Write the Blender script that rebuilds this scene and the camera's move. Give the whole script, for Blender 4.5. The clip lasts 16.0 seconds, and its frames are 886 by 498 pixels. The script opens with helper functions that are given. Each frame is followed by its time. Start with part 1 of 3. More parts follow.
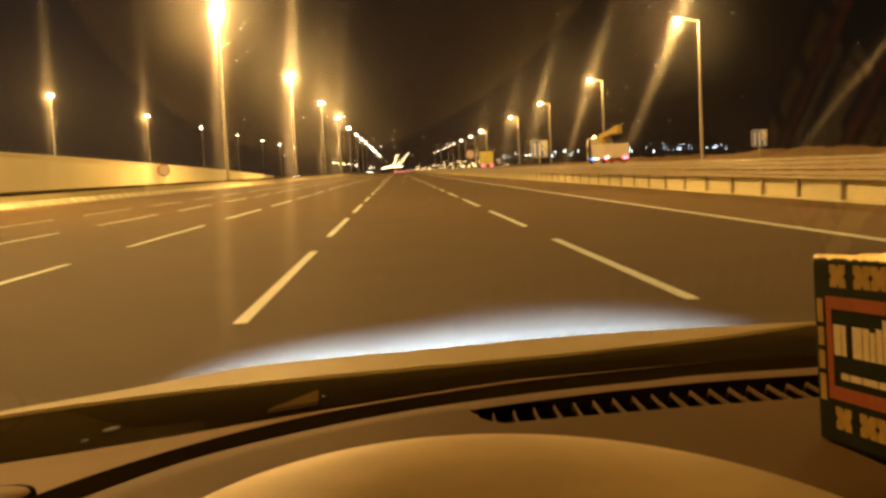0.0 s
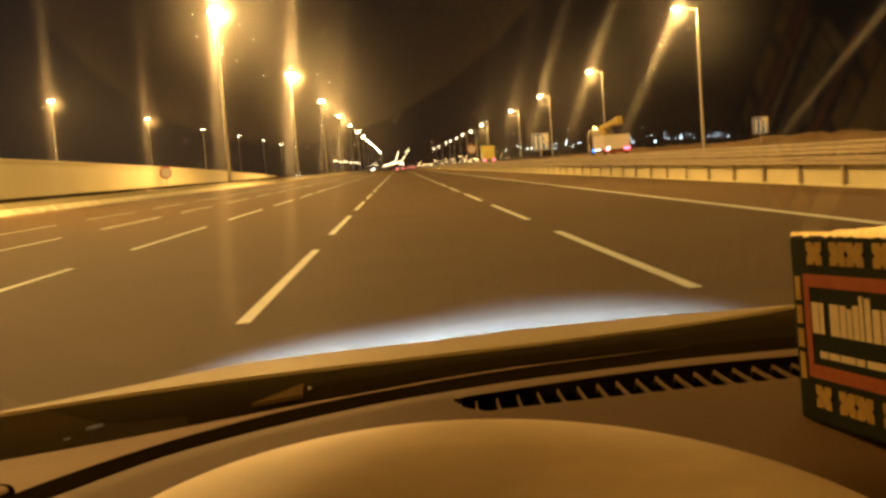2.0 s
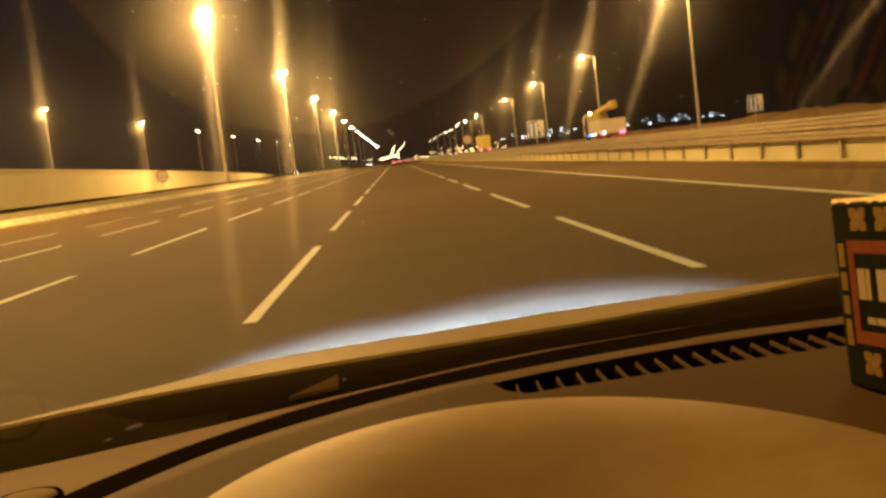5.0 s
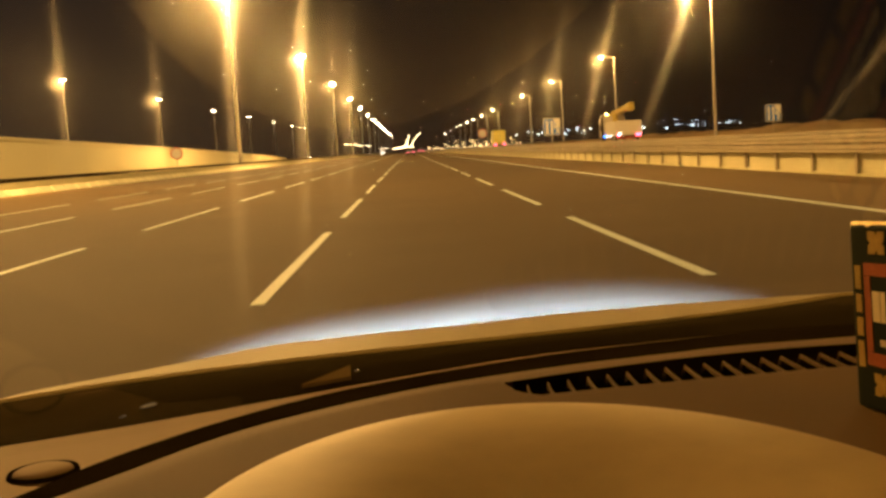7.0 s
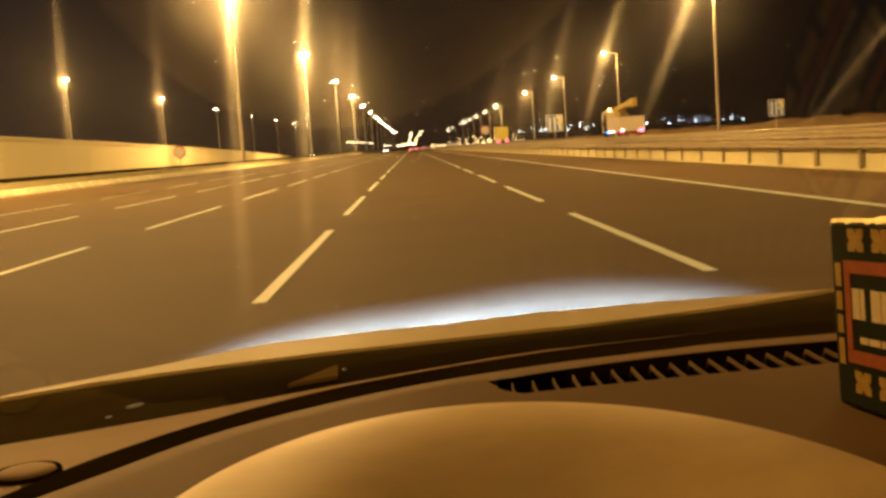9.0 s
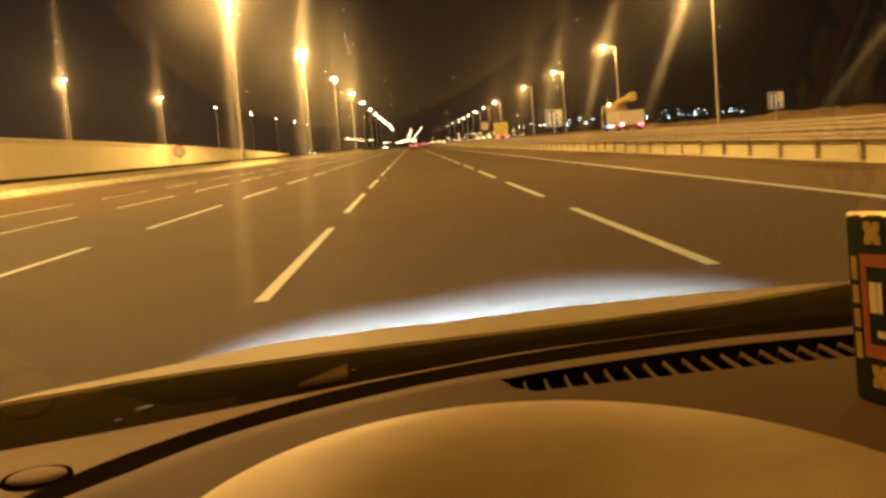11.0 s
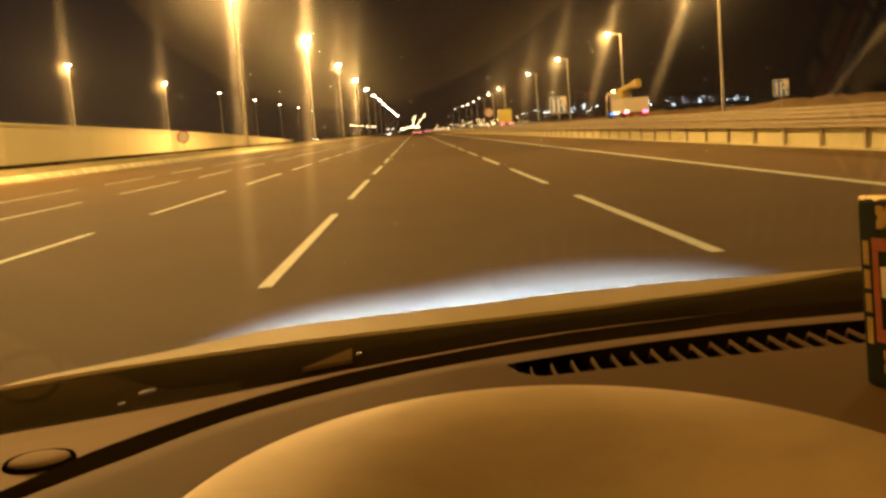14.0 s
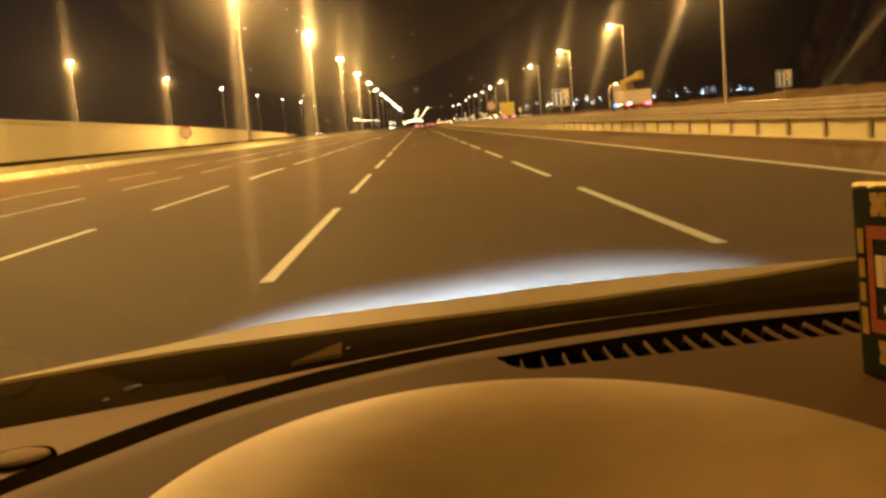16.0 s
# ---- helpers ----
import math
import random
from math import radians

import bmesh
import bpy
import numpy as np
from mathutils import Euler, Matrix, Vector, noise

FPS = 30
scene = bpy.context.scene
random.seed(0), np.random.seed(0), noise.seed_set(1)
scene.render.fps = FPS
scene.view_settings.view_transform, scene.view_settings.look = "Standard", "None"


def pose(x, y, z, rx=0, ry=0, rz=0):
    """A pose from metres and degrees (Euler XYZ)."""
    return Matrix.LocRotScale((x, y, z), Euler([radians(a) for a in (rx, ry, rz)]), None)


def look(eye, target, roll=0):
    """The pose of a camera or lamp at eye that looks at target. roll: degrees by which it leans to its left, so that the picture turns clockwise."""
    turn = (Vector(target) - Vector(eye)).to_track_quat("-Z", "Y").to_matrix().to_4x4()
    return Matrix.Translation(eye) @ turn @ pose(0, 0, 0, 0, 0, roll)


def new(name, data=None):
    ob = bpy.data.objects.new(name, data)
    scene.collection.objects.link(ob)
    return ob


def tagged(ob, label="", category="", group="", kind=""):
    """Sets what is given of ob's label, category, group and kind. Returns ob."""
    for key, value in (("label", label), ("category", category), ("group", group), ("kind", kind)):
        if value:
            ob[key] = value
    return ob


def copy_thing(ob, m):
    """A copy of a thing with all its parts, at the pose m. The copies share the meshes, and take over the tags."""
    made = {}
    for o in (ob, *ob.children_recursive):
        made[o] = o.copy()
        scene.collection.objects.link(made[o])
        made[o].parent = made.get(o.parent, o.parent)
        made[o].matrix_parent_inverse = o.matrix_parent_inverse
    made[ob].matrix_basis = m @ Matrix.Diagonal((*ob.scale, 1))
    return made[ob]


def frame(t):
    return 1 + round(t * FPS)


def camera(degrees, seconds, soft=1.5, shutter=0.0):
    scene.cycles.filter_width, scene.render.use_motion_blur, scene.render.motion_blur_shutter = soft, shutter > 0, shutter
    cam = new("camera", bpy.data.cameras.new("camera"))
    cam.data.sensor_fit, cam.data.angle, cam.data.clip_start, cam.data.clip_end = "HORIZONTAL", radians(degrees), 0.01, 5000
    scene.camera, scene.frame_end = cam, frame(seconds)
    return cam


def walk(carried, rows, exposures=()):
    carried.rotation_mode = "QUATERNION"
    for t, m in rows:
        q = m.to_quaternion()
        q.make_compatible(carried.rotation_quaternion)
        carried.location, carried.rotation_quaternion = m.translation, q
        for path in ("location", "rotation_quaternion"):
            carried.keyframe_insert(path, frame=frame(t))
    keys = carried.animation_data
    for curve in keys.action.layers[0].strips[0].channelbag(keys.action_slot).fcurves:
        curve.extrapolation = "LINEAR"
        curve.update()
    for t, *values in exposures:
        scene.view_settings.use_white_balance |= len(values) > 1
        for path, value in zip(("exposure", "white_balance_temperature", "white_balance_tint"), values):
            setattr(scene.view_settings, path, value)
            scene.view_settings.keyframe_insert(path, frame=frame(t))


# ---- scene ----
# A parked car on a lit motorway at night, seen over its dashboard.
# x right, y along the road, z up; the camera is held inside the car.
cam = camera(46.0, 16.0, soft=3.0)
ROWS = [  # seconds, x, y, z, yaw, pitch, roll
    (0.0, -0.0016, -0.0010, 1.1546, -2.540, -4.423, 2.797),
    (0.5, 0.0325, 0.0158, 1.1393, -2.597, -4.656, 3.832),
    (1.0, 0.0245, 0.0017, 1.1481, -2.510, -4.616, 4.342),
    (1.5, 0.0232, -0.0038, 1.1494, -2.444, -4.578, 4.348),
    (2.0, 0.0212, 0.0030, 1.1464, -2.441, -4.666, 4.260),
    (2.5, 0.0212, 0.0034, 1.1457, -2.444, -4.767, 4.483),
    (3.0, 0.0296, 0.0055, 1.1464, -2.637, -4.864, 6.160),
    (3.5, 0.0326, 0.0029, 1.1463, -2.745, -4.901, 8.628),
    (4.0, 0.0160, 0.0083, 1.1434, -2.802, -4.998, 9.167),
    (4.5, -0.0005, 0.0098, 1.1425, -2.792, -5.074, 8.161),
    (7.0, -0.0198, -0.0024, 1.1500, -1.878, -5.496, 3.593),
    (7.5, -0.0067, -0.0013, 1.1527, -1.886, -5.573, 3.994),
    (8.0, 0.0000, 0.0000, 1.1524, -1.785, -5.595, 3.974),
    (8.5, 0.0003, -0.0053, 1.1521, -1.717, -5.650, 3.930),
    (9.0, -0.0018, -0.0038, 1.1508, -1.717, -5.650, 3.920),
    (11.5, -0.0113, 0.0072, 1.1520, -1.690, -5.978, 4.708),
    (12.0, -0.0124, 0.0123, 1.1493, -1.624, -6.127, 4.729),
    (12.5, -0.0137, 0.0199, 1.1481, -1.606, -6.278, 4.659),
    (13.0, -0.0175, 0.0191, 1.1487, -1.608, -6.372, 4.690),
    (13.5, -0.0148, 0.0165, 1.1478, -1.577, -6.455, 4.578),
    (14.0, -0.0121, 0.0132, 1.1483, -1.519, -6.564, 4.399),
    (14.5, -0.0199, 0.0245, 1.1464, -1.579, -6.678, 4.867),
    (15.0, -0.0219, 0.0256, 1.1445, -1.490, -6.727, 4.605),
    (15.5, -0.0200, 0.0230, 1.1442, -1.493, -6.747, 4.375),
    (16.0, 0.0017, 0.0288, 1.1435, -1.373, -6.906, 4.822),
]
walk(cam, [(t, pose(x, y, z, 90 + pitch, roll, yaw)) for t, x, y, z, yaw, pitch, roll in ROWS],
     exposures=((0.0, 0.0), (1.5, -0.02), (3.5, -0.20), (4.5, -0.12), (7.0, 0.0), (9.0, 0.08), (13.0, 0.08), (15.0, 0.0), (16.0, 0.0)))

# ---- sky and lamps ----
world = bpy.data.worlds.new("night_sky")
scene.world = world
world.use_nodes = True
wn, wl = world.node_tree.nodes, world.node_tree.links
wn.clear()
w_out = wn.new("ShaderNodeOutputWorld")
w_bg = wn.new("ShaderNodeBackground")
w_tc = wn.new("ShaderNodeTexCoord")
w_sep = wn.new("ShaderNodeSeparateXYZ")
w_ramp = wn.new("ShaderNodeValToRGB")
wl.new(w_tc.outputs["Generated"], w_sep.inputs[0])
wl.new(w_sep.outputs["Z"], w_ramp.inputs[0])
# the lit motorway and the town behind the ramp brighten the sky on that side
w_side = wn.new("ShaderNodeMapRange")
w_side.interpolation_type = "SMOOTHSTEP"
for key, value in (("From Min", -0.5), ("From Max", 0.45), ("To Min", 2.1), ("To Max", 0.45)):
    w_side.inputs[key].default_value = value
w_mul = wn.new("ShaderNodeVectorMath")
w_mul.operation = "SCALE"
wl.new(w_sep.outputs["X"], w_side.inputs["Value"])
wl.new(w_ramp.outputs[0], w_mul.inputs[0])
wl.new(w_side.outputs[0], w_mul.inputs["Scale"])
wl.new(w_mul.outputs[0], w_bg.inputs[0])
wl.new(w_bg.outputs[0], w_out.inputs[0])
w_ramp.color_ramp.elements[0].color = (0.052, 0.032, 0.019, 1)
w_ramp.color_ramp.elements[1].color = (0.019, 0.0115, 0.0088, 1)
w_ramp.color_ramp.elements[1].position = 0.35
w_bg.inputs[1].default_value = 0.36

SODIUM = (1.0, 0.54, 0.143)


def lamp(name, kind, place, power, colour, radius):
    data = bpy.data.lights.new(name, kind)
    data.energy, data.color, data.shadow_soft_size = power, colour, radius
    ob = new(name, data)
    ob.location = place
    return ob


MAST_X, MAST_H, MAST_STEP = -24.0, 25.0, 102.0
for y in (48, 150, 252):
    for side in (-0.5, 0.5):
        lamp("mast_light", "POINT", (MAST_X + side, y, MAST_H - 0.75), 57000, SODIUM, 0.10)
for y, power in ((-54, 112000), (354, 112000), (456, 224000)):
    lamp("mast_light", "POINT", (MAST_X, y, MAST_H - 0.75), power, SODIUM, 0.25)
for y in (70, 173, 276, 379):
    lamp("far_mast_light", "POINT", (-89 + 0.3, y, MAST_H - 0.75), 30000, SODIUM, 0.3)
for x, y in ((22.0, -14), (21.4, 31), (20.9, 76), (24.3, 129), (24.3, 174), (24.3, 219), (24.3, 296)):
    lamp("verge_light", "POINT", (x, y, 10.70), 7300, SODIUM, 0.1)

for x, aim_x, aim_y in ((-0.22, -0.42, 5.60), (0.98, 1.08, 5.94)):
    head = lamp("headlight_beam", "SPOT", (x, 2.62, 0.62), 128000, (0.36, 0.56, 1.0), 0.05)
    head.matrix_world = look((x, 2.62, 0.62), (aim_x, aim_y, 0.0), 5 if x < 0 else 0) @ Matrix.Diagonal((4.3, 1, 1, 1))
    head.data.spot_size, head.data.spot_blend = radians(9.6), 1.0


# ---- materials ----
def material(name, colour, rough=0.6, metal=0.0, vary=0.15, scale=6.0, fine=80.0, bump=0.1, coat=0.0, island=0.0, spec=0.5):
    m = bpy.data.materials.new(name)
    m.use_nodes = True
    n, l = m.node_tree.nodes, m.node_tree.links
    b = n["Principled BSDF"]
    b.inputs["Roughness"].default_value = rough
    b.inputs["Metallic"].default_value = metal
    b.inputs["Coat Weight"].default_value = coat
    b.inputs["Specular IOR Level"].default_value = spec
    tc = n.new("ShaderNodeTexCoord")
    big, small = n.new("ShaderNodeTexNoise"), n.new("ShaderNodeTexNoise")
    big.inputs["Scale"].default_value, small.inputs["Scale"].default_value = scale, fine
    big.inputs["Detail"].default_value, small.inputs["Detail"].default_value = 5, 3
    for t in (big, small):
        l.new(tc.outputs["Object"], t.inputs["Vector"])
    add = n.new("ShaderNodeMath")
    add.operation = "ADD"
    l.new(big.outputs["Fac"], add.inputs[0])
    l.new(small.outputs["Fac"], add.inputs[1])
    rng = n.new("ShaderNodeMapRange")
    rng.inputs["From Min"].default_value, rng.inputs["From Max"].default_value = 0.6, 1.4
    rng.inputs["To Min"].default_value, rng.inputs["To Max"].default_value = 1 - vary, 1 + vary
    l.new(add.outputs[0], rng.inputs["Value"])
    value = rng.outputs[0]
    if island:
        info = n.new("ShaderNodeObjectInfo")
        r2 = n.new("ShaderNodeMapRange")
        r2.inputs["To Min"].default_value, r2.inputs["To Max"].default_value = 1 - island, 1 + island
        l.new(info.outputs["Random"], r2.inputs["Value"])
        mul = n.new("ShaderNodeMath")
        mul.operation = "MULTIPLY"
        l.new(value, mul.inputs[0])
        l.new(r2.outputs[0], mul.inputs[1])
        value = mul.outputs[0]
    mix = n.new("ShaderNodeVectorMath")
    mix.operation = "SCALE"
    mix.inputs[0].default_value = colour
    l.new(value, mix.inputs["Scale"])
    l.new(mix.outputs[0], b.inputs["Base Color"])
    if bump:
        bp = n.new("ShaderNodeBump")
        bp.inputs["Strength"].default_value = bump
        bp.inputs["Distance"].default_value = 0.01
        l.new(small.outputs["Fac"], bp.inputs["Height"])
        l.new(bp.outputs[0], b.inputs["Normal"])
    return m


def glow(name, colour, strength):
    m = bpy.data.materials.new(name)
    m.use_nodes = True
    n, l = m.node_tree.nodes, m.node_tree.links
    n.clear()
    e, o = n.new("ShaderNodeEmission"), n.new("ShaderNodeOutputMaterial")
    e.inputs[0].default_value, e.inputs[1].default_value = (*colour, 1), strength
    l.new(e.outputs[0], o.inputs[0])
    m.cycles.emission_sampling = "NONE"
    return m


ASPHALT = material("asphalt", (0.096, 0.0635, 0.0285), 0.85, spec=0.18, vary=0.18, scale=0.35, fine=60, bump=0.25)
SHOULDER = material("shoulder_asphalt", (0.160, 0.104, 0.047), 0.85, spec=0.2, vary=0.2, scale=0.4, fine=60, bump=0.25)
PAINT_LINE = material("road_paint", (0.64, 0.71, 0.66), 0.6, vary=0.18, scale=3, fine=40, bump=0.1)
SAND = material("sand", (0.36, 0.25, 0.125), 0.95, vary=0.25, scale=0.3, fine=8, bump=0.4)
WALL_PLASTER = material("wall_concrete", (0.78, 0.79, 0.58), 0.85, vary=0.10, scale=0.25, fine=6, bump=0.15, island=0.06)
GALV = material("galvanised_steel", (0.42, 0.37, 0.28), 0.45, 0.7, vary=0.15, scale=2, fine=30, bump=0.05)
LIME = material("limewashed_concrete", (0.60, 0.57, 0.37), 0.9, vary=0.15, scale=0.5, fine=8, bump=0.2)
POLE = material("painted_pole", (0.40, 0.38, 0.33), 0.5, 0.4, vary=0.1, scale=1, fine=20, bump=0.05)
HEAD_GREY = material("lamp_housing", (0.25, 0.24, 0.22), 0.5, 0.3)
SODIUM_LENS = glow("sodium_lens", (1.0, 0.78, 0.44), 80)
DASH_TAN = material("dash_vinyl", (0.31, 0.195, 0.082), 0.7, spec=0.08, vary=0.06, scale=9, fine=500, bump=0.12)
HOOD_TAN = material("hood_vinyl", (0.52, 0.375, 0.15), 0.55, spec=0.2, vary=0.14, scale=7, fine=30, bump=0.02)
# brown of the deck, darkened further to carry the shade on its right
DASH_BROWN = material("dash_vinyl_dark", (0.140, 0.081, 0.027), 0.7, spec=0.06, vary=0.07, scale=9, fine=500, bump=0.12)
BLACK_PLASTIC = material("black_plastic", (0.031, 0.0225, 0.0085), 0.95, spec=0.0, vary=0.2, scale=12, fine=300, bump=0.08)
CHANNEL_RUBBER = material("channel_rubber", (0.020, 0.0135, 0.0055), 0.95, spec=0.0, vary=0.2, scale=12, fine=200)
RUBBER = material("black_rubber", (0.015, 0.010, 0.004), 0.95, spec=0.0, vary=0.2, scale=12, fine=200)
CAR_PAINT = material("car_paint", (0.39, 0.295, 0.10), 0.65, 0.0, vary=0.04, scale=3, fine=400, bump=0.0, coat=0.3)
CAR_PAINT.node_tree.nodes["Principled BSDF"].inputs["Coat Roughness"].default_value = 0.04


# ---- mesh helpers ----
def finish(bm, name, mat, parent=None, smooth=False):
    bmesh.ops.recalc_face_normals(bm, faces=bm.faces[:])
    me = bpy.data.meshes.new(name)
    bm.to_mesh(me)
    bm.free()
    if smooth:
        for poly in me.polygons:
            poly.use_smooth = True
    for m in (mat if isinstance(mat, (list, tuple)) else [mat]):
        me.materials.append(m)
    ob = new(name, me)
    if parent is not None:
        ob.parent = parent
    return ob


def part(name, bm, mat, parent, label="", smooth=False):
    ob = finish(bm, name, mat, parent, smooth)
    return tagged(ob, label) if label else ob


def thing(name, place, label, category, group="", kind=""):
    ob = new(name)
    ob.location = place
    return tagged(ob, label, category, group, kind)


def box(bm, cx, cy, cz, sx, sy, sz, m=None, bevel=0.0):
    r = bmesh.ops.create_cube(bm, size=1.0, matrix=Matrix.Translation((cx, cy, cz)) @ Matrix.Diagonal((sx, sy, sz, 1)))
    vs = r["verts"]
    if m is not None:
        bmesh.ops.transform(bm, matrix=m, verts=vs)
    if bevel:
        es = list({e for v in vs for e in v.link_edges})
        bmesh.ops.bevel(bm, geom=es, offset=bevel, segments=2, affect="EDGES", profile=0.6)
    return vs


def tube(bm, a, b, r1, r2, n=12):
    a, b = Vector(a), Vector(b)
    q = (b - a).to_track_quat("Z", "Y").to_matrix().to_4x4()
    m = Matrix.Translation((a + b) / 2) @ q
    bmesh.ops.create_cone(bm, cap_ends=True, segments=n, radius1=r1, radius2=r2, depth=(b - a).length, matrix=m)


def loft(bm, rows, close=False):
    grid = [[bm.verts.new(p) for p in row] for row in rows]
    for r0, r1 in zip(grid, grid[1:]):
        for i in range(len(r0) - 1):
            q = (r0[i], r0[i + 1], r1[i + 1], r1[i])
            if len({tuple(v.co) for v in q}) == 4:
                bm.faces.new(q)
    return grid


def prism(bm, outline, axis_from, axis_to):
    """An outline in (x, z) run along y."""
    a = [bm.verts.new((x, axis_from, z)) for x, z in outline]
    b = [bm.verts.new((x, axis_to, z)) for x, z in outline]
    n = len(outline)
    for i in range(n):
        bm.faces.new((a[i], a[(i + 1) % n], b[(i + 1) % n], b[i]))
    bm.faces.new(a)
    bm.faces.new(b[::-1])


def spline(points, n):
    """A smooth run through a few guide points."""
    p = [Vector(q) for q in points]
    p = [2 * p[0] - p[1]] + p + [2 * p[-1] - p[-2]]
    out = []
    for i in range(n):
        u = i / (n - 1) * (len(p) - 3)
        k = min(int(u), len(p) - 4)
        f = u - k
        a, b, c, d = p[k:k + 4]
        out.append(0.5 * (2 * b + (c - a) * f + (2 * a - 5 * b + 4 * c - d) * f * f + (3 * b - a - 3 * c + d) * f ** 3))
    return out


# ---- ground and road ----
bm = bmesh.new()
loft(bm, [[(x, y, -0.06) for x in (-3000, -300, -60, 0, 60, 300, 3000)] for y in (-800, -100, 0, 100, 400, 1200, 4500)])
tagged(finish(bm, "ground", SAND), "pale desert sand plain beside the motorway", "ground", kind="structure")

LANE, LINE_0 = 3.65, -1.31
DASH_0, DASH_STEP, DASH_LONG = 12.0, 11.0, 7.4
bm = bmesh.new()
box(bm, -6.8, 900, -0.06, 32.6, 2000, 0.12)
road = tagged(finish(bm, "road", ASPHALT), "dark grey asphalt motorway with white lane markings", "road", kind="structure")
BANK = 0.5
bm = bmesh.new()
prism(bm, [(15.45, -0.06), (24.9, -0.06), (24.6, BANK), (15.95, BANK)], -100, 1900)
tagged(finish(bm, "service_road", ASPHALT), "dark asphalt service road on a low bank behind the guardrail", "road", kind="structure")

bm = bmesh.new()
box(bm, 0, 0, 0.002, 0.115, DASH_LONG, 0.004)
dash_mesh = finish(bm, "lane_dash", PAINT_LINE, road)
dash_mesh.location = (LINE_0, DASH_0, 0.001)
for k in range(-3, 2):
    for j in range(-2, 26):
        if k == 0 and j == 0:
            continue
        d = new("lane_dash", dash_mesh.data)
        d.parent = road
        d.location = (LINE_0 + LANE * k, DASH_0 + DASH_STEP * j, 0.001)
bm = bmesh.new()
for k in range(-3, 2):
    for j in range(26, 90):
        box(bm, LINE_0 + LANE * k, DASH_0 + DASH_STEP * j, 0.003, 0.115, DASH_LONG, 0.004)
far = part("far_lane_dashes", bm, PAINT_LINE, road)
tagged(far, kind="stuff")
for x, w in ((LINE_0 + 2 * LANE, 0.17),):
    bm = bmesh.new()
    box(bm, x, 850, 0.003, w, 1900, 0.004)
    part("edge_line", bm, PAINT_LINE, road)


# ---- guardrails, kerb, wall ----
def w_beam(x, y0, y1, side, z0, h):
    o = [(0, 0), (.05, .12), (.05, .34), (.0, .5), (.05, .66), (.05, .88), (0, 1), (-.012, 1), (.036, .86), (.036, .68), (-.014, .5), (.036, .32), (.036, .14), (-.012, 0)]
    b = bmesh.new()
    prism(b, [(x + side * u, z0 + h * z) for u, z in o], y0, y1)
    return b


def guardrail(name, x, side, y0, y1, step, label):
    rail = thing(name, (0, 0, 0), label, "guardrail")
    for z0, h in ((0.49, 0.21), (0.725, 0.21)):
        part("beam", w_beam(x, y0, y1, side, z0, h), GALV, rail)
    b = bmesh.new()
    box(b, 0, 0, 0.43, 0.06, 0.13, 0.98, bevel=0.008)
    box(b, side * 0.06, 0, 0.70, 0.07, 0.12, 0.40)
    first = part("post", b, GALV, rail)
    first.location = (x - side * 0.11, y0 + 0.4, 0)
    y = y0 + 0.4 + step
    while y < min(y1, 220):
        p = new("post", first.data)
        p.parent = rail
        p.location = (x - side * 0.11, y, 0)
        y += step
    b = bmesh.new()
    while y < y1:
        box(b, x - side * 0.11, y, 0.43, 0.06, 0.13, 0.98)
        y += step
    tagged(part("far_posts", b, GALV, rail), kind="stuff")
    return rail


guardrail("guardrail", 9.55, -1, 2, 900, 2.5, "galvanised steel guardrail with posts beside the hard shoulder")
guardrail("guardrail", 15.2, -1, 2, 700, 4.0, "galvanised steel guardrail along the service road")

for name, x0, x1 in (("shoulder_right", 6.16, 9.73), ("shoulder_left", -22.72, -19.72)):
    bm = bmesh.new()
    box(bm, (x0 + x1) / 2, 850, 0.002, x1 - x0, 1900, 0.004)
    tagged(finish(bm, name, SHOULDER), "dusty pale asphalt hard shoulder", "hard shoulder", kind="structure")
bm = bmesh.new()
prism(bm, [(-22.75, -0.05), (-22.75, 0.08), (-22.95, 0.28), (-23.05, 0.72), (-23.25, 0.72), (-23.35, 0.28), (-23.55, 0.08), (-23.55, -0.05)], 5, 900)
barrier = tagged(finish(bm, "median_barrier", LIME), "pale concrete safety barrier with a dark top rail", "barrier", kind="structure")
bm = bmesh.new()
box(bm, -23.15, 452, 0.87, 0.14, 894, 0.24, bevel=0.02)
part("top_rail", bm, BLACK_PLASTIC, barrier, "dark steel top rail")
bm = bmesh.new()
box(bm, 0, 0, 0.76, 0.08, 0.12, 0.10)
foot = part("rail_foot", bm, BLACK_PLASTIC, barrier)
foot.location = (-23.15, 12, 0)
for k in range(1, 60):
    f = new("rail_foot", foot.data)
    f.parent = barrier
    f.location = (-23.15, 12 + 4 * k, 0)


BLOCK_PALE = material("whitewashed_block", (0.80, 0.78, 0.58), 0.85, vary=0.12, scale=0.7, fine=10, bump=0.15, island=0.12)
bm = bmesh.new()
prism(bm, [(-0.30, -0.03), (0.32, -0.03), (0.30, 0.06), (0.02, 0.36), (-0.30, 0.36)], -1.0, 1.0)
bmesh.ops.bevel(bm, geom=bm.edges[:], offset=0.025, segments=1, affect="EDGES")
block = part("barrier_block", bm, BLOCK_PALE, barrier, "whitewashed concrete kerb block")
block.location = (-22.50, 24, 0)
for k in range(1, 70):
    b = new("barrier_block", block.data)
    b.parent = barrier
    b.location = (-22.50, 24 + 2.4 * k, 0)

WALL_X = -34.0


def wall_top(y):
    return max(0.4, 5.1 - 0.0070 * y - 0.000033 * max(0, y - 60) ** 2)


